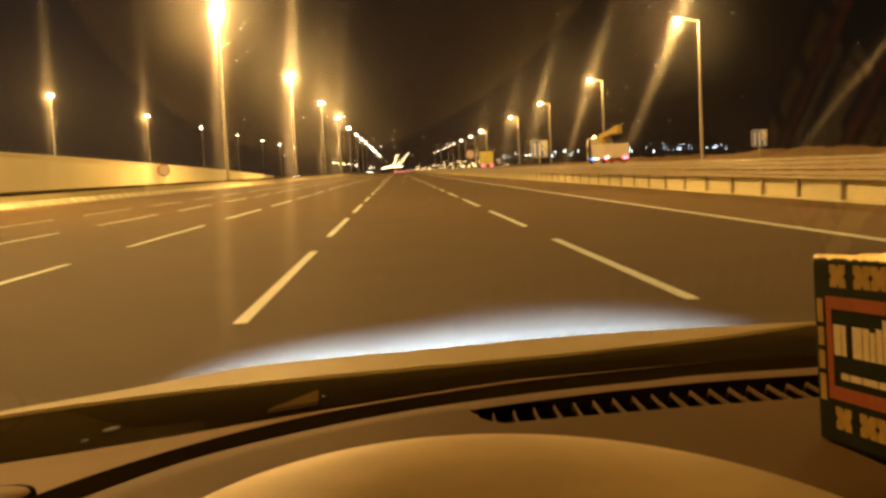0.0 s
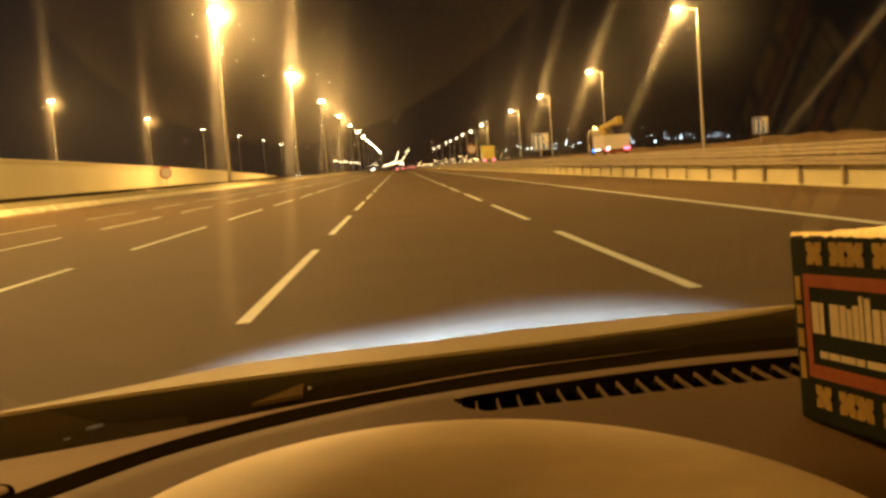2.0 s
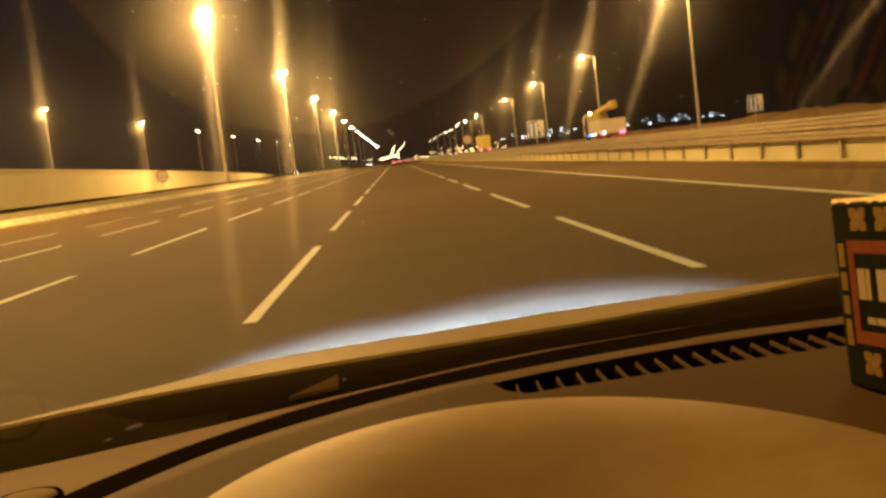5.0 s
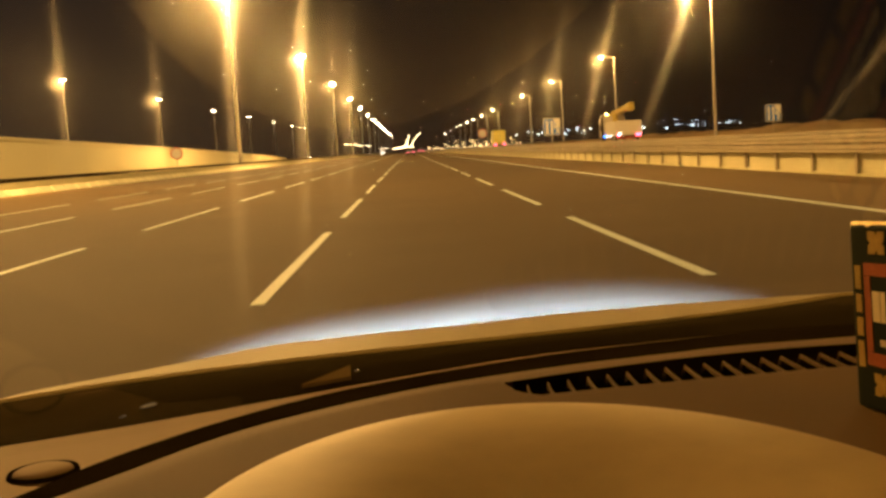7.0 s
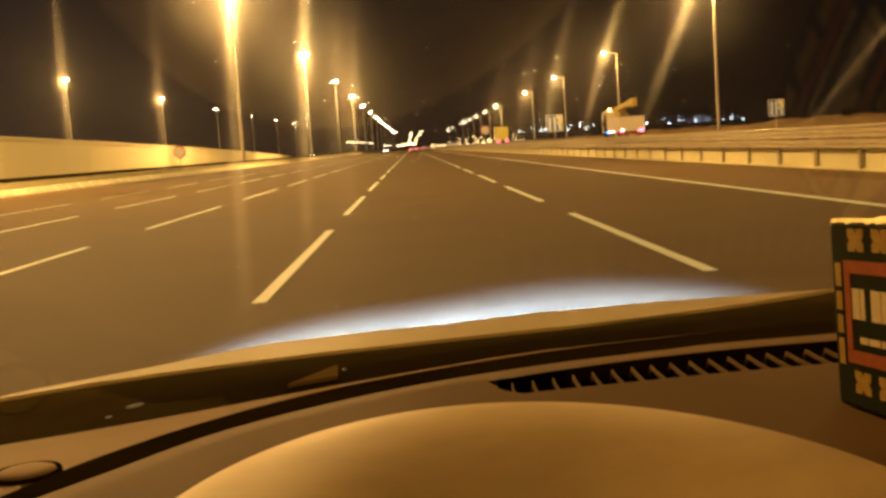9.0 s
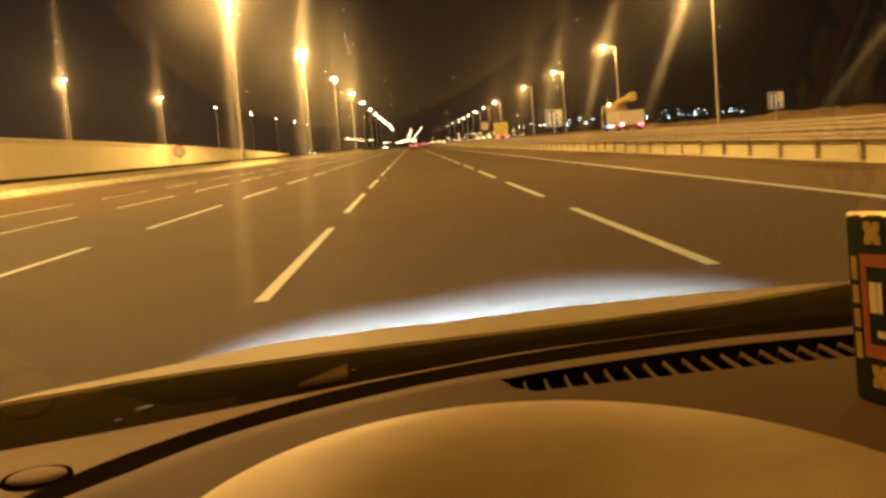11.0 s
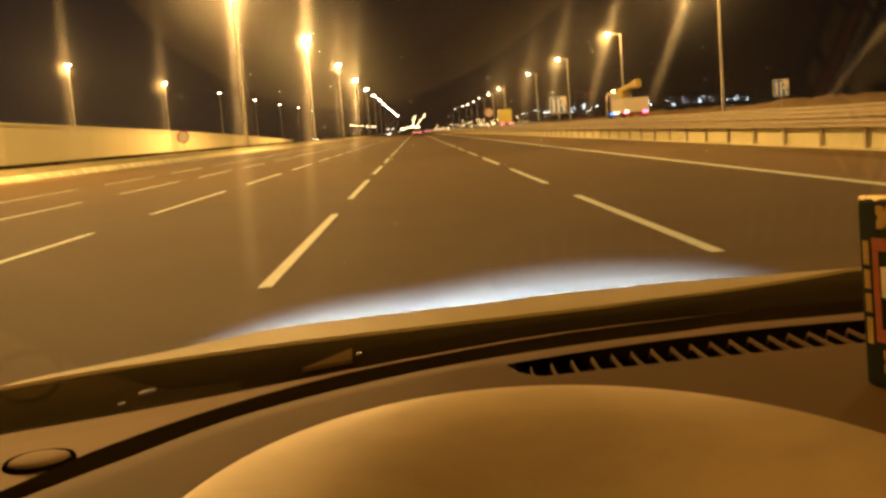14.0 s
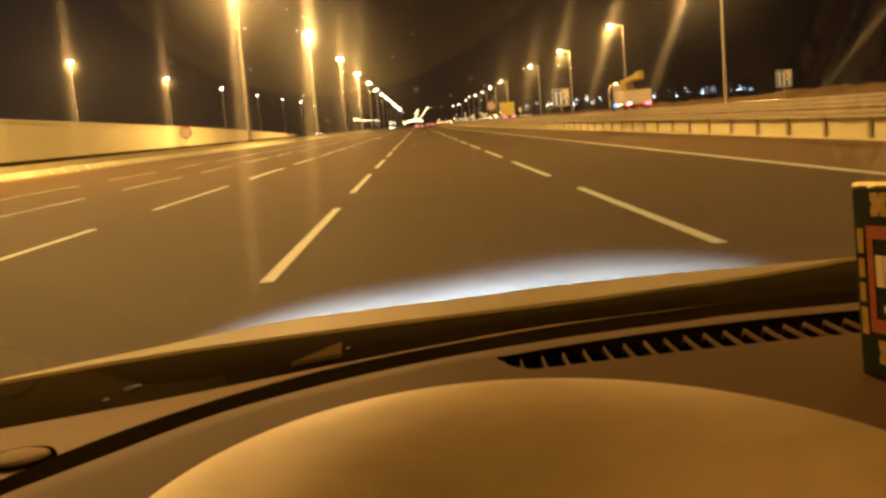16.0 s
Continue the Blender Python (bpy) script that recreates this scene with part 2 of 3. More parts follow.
wall = tagged(new("wall_ramp"), "pale plastered retaining wall of a ramp", "wall", kind="structure")
y = -20.0
while y < 286:
    bm = bmesh.new()
    y1 = y + 11.96
    ring = []
    for yy in (y, y1):
        z = wall_top(yy)
        ring.append([(WALL_X + -0.40, yy, -0.1), (WALL_X + 0.00, yy, -0.1), (WALL_X + 0.00, yy, z - 0.25), (WALL_X + 0.07, yy, z - 0.25), (WALL_X + 0.07, yy, z), (WALL_X + -0.47, yy, z), (WALL_X + -0.47, yy, z - 0.25), (WALL_X + -0.40, yy, z - 0.25)])
    loft(bm, [r + [r[0]] for r in ring])
    bmesh.ops.remove_doubles(bm, verts=bm.verts[:], dist=1e-5)
    bmesh.ops.holes_fill(bm, edges=bm.edges[:])
    part("wall_panel", bm, WALL_PLASTER, wall)
    y += 12.0


# ---- street lamps ----
def mast(h, name, label, reach, bulb):
    top = thing(name, (0, 0, 0), label, "street lamp", "street lamps along the motorway")
    b = bmesh.new()
    tube(b, (0, 0, -0.1), (0, 0, h), 0.26, 0.11, 12)
    box(b, 0, 0, 0.1, 0.6, 0.6, 0.2, bevel=0.02)
    part("pole", b, POLE, top, smooth=False)
    for s in (-1, 1):
        b = bmesh.new()
        tube(b, (0, 0, h - 0.3), (s * reach * 0.72, 0, h + 0.05), 0.07, 0.05, 8)
        part("arm", b, POLE, top)
        b = bmesh.new()
        box(b, s * (reach + 0.05), 0, h + 0.1, 0.8, 0.42, 0.2, bevel=0.06)
        hd = part("lamp_head", b, HEAD_GREY, top)
        b = bmesh.new()
        bmesh.ops.create_uvsphere(b, u_segments=12, v_segments=8, radius=bulb, matrix=Matrix.Translation((s * reach, 0, h - 0.05)) @ Matrix.Diagonal((1.0, 0.8, 0.85, 1)))
        part("lens", b, SODIUM_LENS, hd, "glowing sodium lens")
    return top


def verge_lamp(h):
    top = thing("street_lamp", (0, 0, 0), "slim grey steel street lamp with one glowing sodium head", "street lamp", "street lamps along the service road")
    b = bmesh.new()
    tube(b, (0, 0, -0.1), (0, 0, h), 0.12, 0.06, 10)
    box(b, 0, 0, 0.08, 0.4, 0.4, 0.18, bevel=0.02)
    part("pole", b, POLE, top)
    b = bmesh.new()
    tube(b, (0, 0, h - 0.1), (-1.1, 0, h + 0.15), 0.04, 0.03, 8)
    part("arm", b, POLE, top)
    b = bmesh.new()
    box(b, -1.45, 0, h + 0.2, 0.7, 0.26, 0.12, bevel=0.04)
    hd = part("lamp_head", b, HEAD_GREY, top)
    b = bmesh.new()
    bmesh.ops.create_uvsphere(b, u_segments=12, v_segments=8, radius=0.22, matrix=Matrix.Translation((-1.55, 0, h + 0.06)) @ Matrix.Diagonal((1.0, 0.8, 0.8, 1)))
    part("lens", b, SODIUM_LENS, hd, "glowing sodium lens")
    return top


first = mast(MAST_H, "street_lamp", "tall tapered steel lighting mast with two glowing sodium heads", 0.5, 0.42)
first.location = (MAST_X, 48, 0)
for k in range(-1, 16):
    if k != 0:
        copy_thing(first, pose(MAST_X, 48 + MAST_STEP * k, 0))
first = mast(MAST_H, "street_lamp", "tall steel lighting mast beyond the ramp with close-set sodium heads", 0.42, 0.30)
first.location = (-89, 70, 0)
for k in range(1, 9):
    copy_thing(first, pose(-89 + 0.4 * k, 70 + 103 * k, 0))
first = verge_lamp(11.0)
first.location = (22.95, 31, 0)
copy_thing(first, pose(22.45, 76, 0))
for y in (129, 174, 219, 296, 340, 384, 428, 472, 516, 604, 692):
    copy_thing(first, pose(25.85, y, 0))

# ---- car ----
CAR_X = 0.37
car = thing("car", (0, 0, 0), "beige passenger car on the motorway with its headlights on", "car")


def cowl_front(x):
    x = max(-0.62, min(0.54, x))
    return 0.5343 * x ** 3 - 0.0878 * x * x + 0.1859 * x + 1.190


def glass_line(x):
    x = max(-0.55, min(0.50, x))
    return float(np.interp(x, (-0.55, -0.385, -0.30, -0.21, -0.107, 0.0, 0.06, 0.128, 0.192, 0.258, 0.325, 0.50), (0.80, 0.890, 0.926, 0.970, 1.026, 1.079, 1.107, 1.131, 1.143, 1.155, 1.166, 1.172)))


def crest(x):
    if x > 0.62:
        x = 0.80 - x
    return float(np.interp(x, (-0.80, -0.64, -0.55, -0.45, -0.355, -0.308, -0.26, -0.10, 0.03, 0.20, 0.40, 0.62), (0.765, 0.785, 0.796, 0.811, 0.827, 0.834, 0.8385, 0.846, 0.850, 0.858, 0.862, 0.861)))


def xs(a, b, n):
    return [a + (b - a) * i / (n - 1) for i in range(n)]


HX = xs(-0.46, 1.20, 84)
bm = bmesh.new()
edge = [[(x, cowl_front(x) + 0.0135 - 0.010 * math.cos(radians(a)), 0.9154 + 0.010 * math.sin(radians(a))) for x in HX] for a in (-60, -20, 0, 20, 40, 60, 72, 80, 86, 92, 98, 104, 110)]
rows = [edge[-2]]
for v in (0.06, 0.25, 0.5, 0.75, 1.0):
    rows.append([(CAR_X + (x - CAR_X) * (1 + 0.16 * v), (1 - v) * cowl_front(x) + v * 1.75, (1 - v) * 0.925 + v * crest(CAR_X + (x - CAR_X) * (1 + 0.16 * v)) + 0.006 * v * (1 - v)) for x in HX])
for yy, dz, w in ((2.0, 0.05, 1.15), (2.3, 0.14, 1.1), (2.45, 0.22, 1.04), (2.5, 0.34, 1.0)):
    rows.append([(CAR_X + (x - CAR_X) * w, yy, crest(CAR_X + (x - CAR_X) * w) - dz) for x in HX])
loft(bm, rows)
bonnet = part("hood", bm, CAR_PAINT, car, "beige metallic bonnet", True)
bm = bmesh.new()
loft(bm, edge)
part("rolled_edge", bm, CAR_PAINT, bonnet, "rolled rear edge of the bonnet", True)

bm = bmesh.new()
CX = xs(-0.50, 1.24, 60)
loft(bm, [[(x, glass_line(x) - 0.01, 0.905) for x in CX], [(x, glass_line(x) + 0.004, 0.919) for x in CX], [(x, glass_line(x) + 0.008, 0.9193) for x in CX], [(x, glass_line(x) * 0.6 + cowl_front(x) * 0.4, 0.9225) for x in CX],
          [(x, cowl_front(x) - 0.004, 0.9245) for x in CX], [(x, cowl_front(x), 0.917) for x in CX], [(x, cowl_front(x) + 0.01, 0.88) for x in CX]])
part("cowl_panel", bm, BLACK_PLASTIC, car, "black plastic cowl below the windscreen", True)

# metal bead added on the cowl to stand in for a lamp's glint
BEAD = material("bright_bead", (0.8, 0.8, 0.8), 0.22, 0.9, vary=0.0, bump=0.0)
bm = bmesh.new()
bmesh.ops.create_uvsphere(bm, u_segments=10, v_segments=6, radius=0.0030, matrix=Matrix.Translation((-0.0887, 1.0789, 0.9235)))
part("glint_bead", bm, BEAD, car, "small shiny bead added on the cowl for a lamp glint", True)

# windscreen: two sheets of glass; the outer one carries a thin film of wiped dust
def glass_in():
    m = bpy.data.materials.new("windscreen_inner")
    m.use_nodes = True
    n, l = m.node_tree.nodes, m.node_tree.links
    n.clear()
    out, mix, clear, mirror = (n.new("ShaderNode" + k) for k in ("OutputMaterial", "MixShader", "BsdfTransparent", "BsdfGlossy"))
    mirror.inputs["Roughness"].default_value = 0.06
    mix.inputs[0].default_value = 0.09
    l.new(clear.outputs[0], mix.inputs[1])
    l.new(mirror.outputs[0], mix.inputs[2])
    l.new(mix.outputs[0], out.inputs[0])
    return m


def glass_out():
    """Clear glass under a greasy film: soft scatter, and fine wiper scratches that draw light out into streaks."""
    m = bpy.data.materials.new("windscreen_outer")
    m.use_nodes = True
    n, l = m.node_tree.nodes, m.node_tree.links
    n.clear()

    def vector(op, a, b=None, scale=None):
        v = n.new("ShaderNodeVectorMath")
        v.operation = op
        for k, s in enumerate((a, b)):
            if isinstance(s, tuple):
                v.inputs[k].default_value = s
            elif s is not None:
                l.new(s, v.inputs[k])
        if scale is not None:
            v.inputs["Scale"].default_value = scale
        return v.outputs[0]

    def math_node(op, a, b):
        v = n.new("ShaderNodeMath")
        v.operation = op
        for k, s in enumerate((a, b)):
            if isinstance(s, float):
                v.inputs[k].default_value = s
            else:
                l.new(s, v.inputs[k])
        return v.outputs[0]

    def film(ior, rough, normal, spread="GGX"):
        r = n.new("ShaderNodeBsdfRefraction")
        r.distribution = spread
        r.inputs["IOR"].default_value, r.inputs["Roughness"].default_value = ior, rough
        l.new(normal, r.inputs["Normal"])
        return r

    def blend(a, b, fac):
        x = n.new("ShaderNodeMixShader")
        x.inputs[0].default_value = fac
        l.new(a.outputs[0], x.inputs[1])
        l.new(b.outputs[0], x.inputs[2])
        return x

    place = n.new("ShaderNodeNewGeometry").outputs["Position"]
    # the film's normals are aimed at the eye, so haze spreads round each lamp
    inward = vector("NORMALIZE", vector("ADD", vector("SCALE", place, scale=-1.0), (0.0, 0.0, 1.15)))
    # the wipers' scratches lie on arcs, so that light spreads upright at the driver's side and leans over towards the middle
    split = n.new("ShaderNodeSeparateXYZ")
    l.new(place, split.inputs[0])
    lean = math_node("ADD", math_node("MULTIPLY", math_node("ADD", math_node("MULTIPLY", split.outputs[0], 5.0), 1.5), split.outputs[0]), 0.14)
    join = n.new("ShaderNodeCombineXYZ")
    join.inputs[0].default_value = 1.0
    l.new(math_node("MULTIPLY", lean, -1.0), join.inputs[2])
    along = vector("NORMALIZE", join.outputs[0])

    def scratches(narrow, wide):
        h = n.new("ShaderNodeBsdfHair")
        h.component = "Transmission"
        h.inputs["Offset"].default_value = 0.0
        h.inputs["RoughnessU"].default_value, h.inputs["RoughnessV"].default_value = narrow, wide
        l.new(along, h.inputs["Tangent"])
        return h

    x = blend(n.new("ShaderNodeBsdfTransparent"), film(1.05, 0.20, inward, "BECKMANN"), FILM_FINE)
    x = blend(x, film(1.12, 0.20, inward, "BECKMANN"), FILM_MID)
    x = blend(x, film(FILM_IOR, 0.36, inward, "BECKMANN"), FILM_WIDE)
    # the wipers never sweep the lowest strip of the glass
    swept = n.new("ShaderNodeMapRange")
    for key, value in (("From Min", 0.965), ("From Max", 1.06), ("To Min", 0.0), ("To Max", FILM_SCRATCH)):
        swept.inputs[key].default_value = value
    l.new(split.outputs[2], swept.inputs["Value"])
    x = blend(x, scratches(0.001, 0.03), FILM_SCRATCH)
    l.new(swept.outputs[0], x.inputs[0])
    out = n.new("ShaderNodeOutputMaterial")
    l.new(x.outputs[0], out.inputs[0])
    return m


FILM_IOR = 1.30
FILM_FINE, FILM_MID, FILM_WIDE, FILM_SCRATCH = 0.005, 0.006, 0.011, 0.022
GLASS_IN = glass_in()
GLASS_OUT = glass_out()


def pane(lift):
    rows = []
    for v in xs(0, 1, 14):
        row = []
        for x in xs(-0.46, 1.20, 40):
            foot = glass_line(x) if x < CAR_X else glass_line(2 * CAR_X - x) if x > 0.9 else 1.165
            top_y = 0.06 - 0.07 * ((x - CAR_X) / 0.8) ** 2
            row.append(Vector((CAR_X + (x - CAR_X) * (1 - 0.16 * v), (foot - 0.05) * (1 - v) + top_y * v, 0.921 + 0.480 * v)) + Vector((0, 0.42, 0.91)) * lift)
        rows.append(row)
    return rows


bm = bmesh.new()
inner, outer = pane(0.0), pane(0.005)
gi = loft(bm, inner)
n_in = len(bm.faces)
go = loft(bm, outer)
edge_i = gi[0] + [r[-1] for r in gi[1:]] + gi[-1][-2::-1] + [r[0] for r in gi[-2:0:-1]]
edge_o = go[0] + [r[-1] for r in go[1:]] + go[-1][-2::-1] + [r[0] for r in go[-2:0:-1]]
for k in range(len(edge_i)):
    bm.faces.new((edge_i[k], edge_i[(k + 1) % len(edge_i)], edge_o[(k + 1) % len(edge_o)], edge_o[k]))
bm.faces.ensure_lookup_table()
for k, f in enumerate(bm.faces):
    f.material_index = 0 if k < n_in else 1
wind = part("windscreen", bm, [GLASS_IN, GLASS_OUT], car, "clear curved windscreen glass", True)
wind.visible_shadow = False

# dashboard: lower trim plate, rubber channel, padded deck, vent, instrument hood
N = 140
G1 = spline([(-0.425, 0.53, 0), (-0.368, 0.635, 0), (-0.317, 0.735, 0), (-0.272, 0.822, 0), (-0.198, 0.918, 0), (-0.107, 0.999, 0), (-0.001, 1.058, 0), (0.125, 1.109, 0), (0.255, 1.139, 0), (0.386, 1.156, 0), (0.75, 1.15, 0), (1.15, 1.0, 0)], N)
G2 = spline([(-0.405, 0.51, 0), (-0.338, 0.615, 0), (-0.283, 0.698, 0), (-0.247, 0.750, 0), (-0.182, 0.841, 0), (-0.0975, 0.913, 0), (-0.002, 0.969, 0), (0.114, 1.011, 0), (0.231, 1.037, 0), (0.352, 1.055, 0), (0.74, 1.05, 0), (1.14, 0.93, 0)], N)
bm = bmesh.new()
rim_out, rim_low = [], []
for i, q in enumerate(G2):
    u = i / (N - 1)
    if u < 0.22:
        ox, oy = -0.48, 0.42 + (glass_line(-0.48) - 0.42) * u / 0.22
    else:
        ox = -0.48 + (1.20 + 0.48) * ((u - 0.22) / 0.78) ** 1.0
        oy = max(glass_line(ox), G1[i].y + 0.012 if abs(ox - G1[i].x) < 0.1 else 0)
    rim_out.append((ox, oy - 0.004, 0.9195))
    rim_low.append((ox, oy, 0.900))
loft(bm, [rim_low, rim_out, [(p.x, p.y, 0.9195) for p in G1], [(p.x, p.y, 0.9185) for p in G2]])
dash = part("dashboard", bm, DASH_TAN, car, "tan vinyl dashboard with a padded top", False)
bm = bmesh.new()
loft(bm, [[(p.x, p.y, 0.9212) for p in G1], [((p.x + q.x) / 2, (p.y + q.y) / 2, 0.9205) for p, q in zip(G1, G2)], [(p.x, p.y, 0.9215) for p in G2]])
part("rubber_channel", bm, CHANNEL_RUBBER, dash, "dark brown rubber channel", True)


def vent_front(x):
    x = min(x, 0.38)
    return 0.9258 + 0.4701 * x - 0.6121 * x * x


def vent_depth(x):
    u = max(0.0, min(1.0, (x - 0.054) / 0.025))
    x = min(x, 0.34)
    return (0.045 + 0.29 * x - 0.43 * x * x) * math.sqrt(u)


bm = bmesh.new()
lines = [[] for _ in range(5)]
v1, v2 = [], []
for i, q in enumerate(G2):
    t = (G2[min(i + 1, N - 1)] - G2[max(i - 1, 0)]).normalized()
    nrm = Vector((t.y, -t.x, 0))
    lines[0].append((q.x, q.y, 0.915))
    lines[1].append((q.x, q.y, 0.9265))
    a = q + nrm * 0.004
    lines[2].append((a.x, a.y, 0.9295))
    u = max(0.0, min(1.0, (q.x - 0.0) / 0.057))
    f = q + nrm * 0.03
    fy = min(vent_front(min(q.x, 0.62)), q.y - 0.02)
    f = Vector((f.x * (1 - u) + q.x * u, f.y * (1 - u) + fy * u, 0.930))
    v1.append(f)
    b = f - Vector((0, vent_depth(q.x) if q.x < 0.75 else 0.0, 0))
    v2.append(Vector((b.x, b.y, 0.930)))
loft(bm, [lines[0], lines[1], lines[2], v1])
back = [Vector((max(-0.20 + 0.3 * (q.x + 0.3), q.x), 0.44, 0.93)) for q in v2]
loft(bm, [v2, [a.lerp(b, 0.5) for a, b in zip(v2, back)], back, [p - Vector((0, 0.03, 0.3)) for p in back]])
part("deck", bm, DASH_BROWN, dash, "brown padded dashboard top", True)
vent = [i for i in range(N) if 0.055 < G2[i].x < 0.75]
bm = bmesh.new()
A, B = [v1[i] for i in vent], [v2[i] for i in vent]
loft(bm, [A, [p - Vector((0, -0.01, 0.05)) for p in A], [p - Vector((0, 0, 0.05)) for p in B], B])
part("vent_duct", bm, RUBBER, dash, "black defroster duct")
x = 0.0743
while x < 0.74:
    d = vent_depth(x)
    yr = vent_front(min(x, 0.62)) - d
    bm = bmesh.new()
    pts = ((-0.003, 0.9290, 0.0023), (0.003, 0.9288, 0.0014), (d * 0.40, 0.9284, 0.0009), (d * 0.78, 0.9278, 0.0008), (d * 0.86, 0.918, 0.0010))
    bend = (0.0, 0.0, 0.0002, 0.0014, 0.0016)
    loft(bm, [[(x + e - w, yr + y, z - 0.004), (x + e - w, yr + y, z), (x + e + w, yr + y, z), (x + e + w, yr + y, z - 0.004)] for (y, z, w), e in zip(pts, bend)])
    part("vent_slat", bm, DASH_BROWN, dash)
    x += 0.0196

# instrument hood: a padded hood over the dials
bm = bmesh.new()
rows = []
for scale, z in ((1.02, 0.930), (1.018, 0.953), (1.01, 0.970), (1.00, 0.9835), (0.984, 0.9858), (0.95, 0.9876), (0.88, 0.9889), (0.80, 0.9892), (0.70, 0.9885), (0.60, 0.9865), (0.45, 0.980), (0.25, 0.962)):
    row = []
    for a in xs(-8, 188, 60):
        c, s = math.cos(radians(a)), math.sin(radians(a))
        ex, ey = -c * 0.186 * scale, s * 0.252 * scale
        row.append((0.04 + ex, 0.40 + ey - 0.10 * ex - (0.05 if scale < 0.3 else 0), z))
    rows.append(row)
loft(bm, rows)
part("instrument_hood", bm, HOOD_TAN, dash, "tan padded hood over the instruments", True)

# round trim cap in a dark ring at the dashboard's end
KNOB = Matrix.Translation((-0.318, 0.795, 0)) @ Matrix.Rotation(radians(-35), 4, "Z")
bm = bmesh.new()
turn = xs(0, 360, 41)
loft(bm, [[KNOB @ Vector((math.cos(radians(a)) * 0.026 * k, math.sin(radians(a)) * 0.026 * k, z)) for a in turn] for k, z in ((1.04, 0.9196), (1.0, 0.9225), (0.93, 0.9228), (0.86, 0.9205))])
part("cap_ring", bm, RUBBER, dash, "dark ring round the trim cap", True)
bm = bmesh.new()
loft(bm, [[KNOB @ Vector((math.cos(radians(a)) * 0.026 * k, math.sin(radians(a)) * 0.026 * k, z)) for a in turn] for k, z in ((0.87, 0.9205), (0.84, 0.9225), (0.7, 0.9240), (0.4, 0.9252), (0.02, 0.9255))])
part("trim_cap", bm, DASH_TAN, dash, "tan round trim cap", True)

# ---- patterned box on the dashboard ----
GREEN = material("printed_green_card", (0.015, 0.019, 0.006), 0.6, spec=0.05, vary=0.2, scale=30, fine=300, bump=0.03)
GOLD = material("printed_gold", (0.44, 0.29, 0.06), 0.6, spec=0.1, vary=0.25, scale=80, fine=400, bump=0.03)
RED = material("printed_red", (0.38, 0.10, 0.032), 0.6, spec=0.1, vary=0.2, scale=80, fine=400, bump=0.03)
CREAM = material("printed_cream", (0.78, 0.66, 0.38), 0.6, spec=0.1, vary=0.1, scale=80, fine=300, bump=0.03)
carton = thing("carton", (0.318, 0.788, 0.9305), "dark green printed carton with gold and red borders", "box")
carton.rotation_euler = (0, radians(-3), radians(-82.4))
BW, BD, BH = 0.20, 0.07, 0.142
bm = bmesh.new()
box(bm, BW / 2, BD / 2, BH / 2, BW, BD, BH, bevel=0.003)
part("box_body", bm, GREEN, carton)


def print_on(name, x0, x1, z0, z1, mat, lift=0.0006):
    b = bmesh.new()
    box(b, (x0 + x1) / 2, -lift / 2, (z0 + z1) / 2, x1 - x0, lift, z1 - z0)
    return part(name, b, mat, carton)


print_on("red_band", 0.018, 0.19, 0.103, 0.1125, RED)
print_on("red_band", 0.018, 0.19, 0.0345, 0.0445, RED)
print_on("red_band", 0.018, 0.026, 0.0450, 0.1025, RED)
for z0, z1 in ((0.032, 0.052), (0.056, 0.070), (0.074, 0.088), (0.092, 0.110)):
    print_on("gold_bar", 0.006, 0.014, z0, z1, GOLD)


def motif(x0, x1, z0, z1):
    """A small woven ornament: notched plates round a narrow waist."""
    n = max(1, round((x1 - x0) / 0.02))
    b = bmesh.new()
    for k in range(n):
        a, c = x0 + (x1 - x0) * k / n, x0 + (x1 - x0) * (k + 1) / n - 0.001
        h, w = z1 - z0, c - a
        ring = [(a, z0), (a + w * 0.4, z0), (a + w * 0.5, z0 + h * 0.22), (a + w * 0.6, z0), (c, z0), (c, z0 + h * 0.35), (c - w * 0.14, z0 + h * 0.5), (c, z0 + h * 0.65), (c, z1),
                (a + w * 0.6, z1), (a + w * 0.5, z1 - h * 0.22), (a + w * 0.4, z1), (a, z1), (a, z0 + h * 0.65), (a + w * 0.14, z0 + h * 0.5), (a, z0 + h * 0.35)]
        prism(b, ring, -0.0006, 0.0)
    part("gold_motif", b, GOLD, carton)


for z0, z1 in ((0.1195, 0.1365), (0.012, 0.029)):
    for x0, x1 in ((0.026, 0.048), (0.058, 0.102), (0.112, 0.156), (0.166, 0.188)):
        motif(x0, x1, z0, z1)
for x0, x1, hh in ((0.028, 0.0375, 0.023), (0.039, 0.0445, 0.023), (0.053, 0.065, 0.023), (0.0665, 0.074, 0.023), (0.0755, 0.0815, 0.021), (0.083, 0.090, 0.024), (0.0915, 0.096, 0.031), (0.098, 0.105, 0.030), (0.107, 0.116, 0.023), (0.118, 0.127, 0.023), (0.130, 0.138, 0.023), (0.140, 0.150, 0.023), (0.153, 0.163, 0.030)):
    print_on("letter_bar", x0, x1, 0.0685, 0.0685 + hh, CREAM)
for x0, x1 in ((0.036, 0.046), (0.048, 0.062), (0.064, 0.082), (0.084, 0.094), (0.097, 0.120), (0.123, 0.150)):
    print_on("small_text_bar", x0, x1, 0.0505, 0.0555, CREAM)
# crumpled foil edge along the top
b = bmesh.new()
top = [(0.002 + 0.0033 * k, 0.003 + 0.002 * noise.noise(Vector((k * 0.35, 2, 0))), BH + 0.0015 + 0.0022 * noise.noise(Vector((k * 0.22, 0, 5))) + 0.000003 * k * k) for k in range(60)]
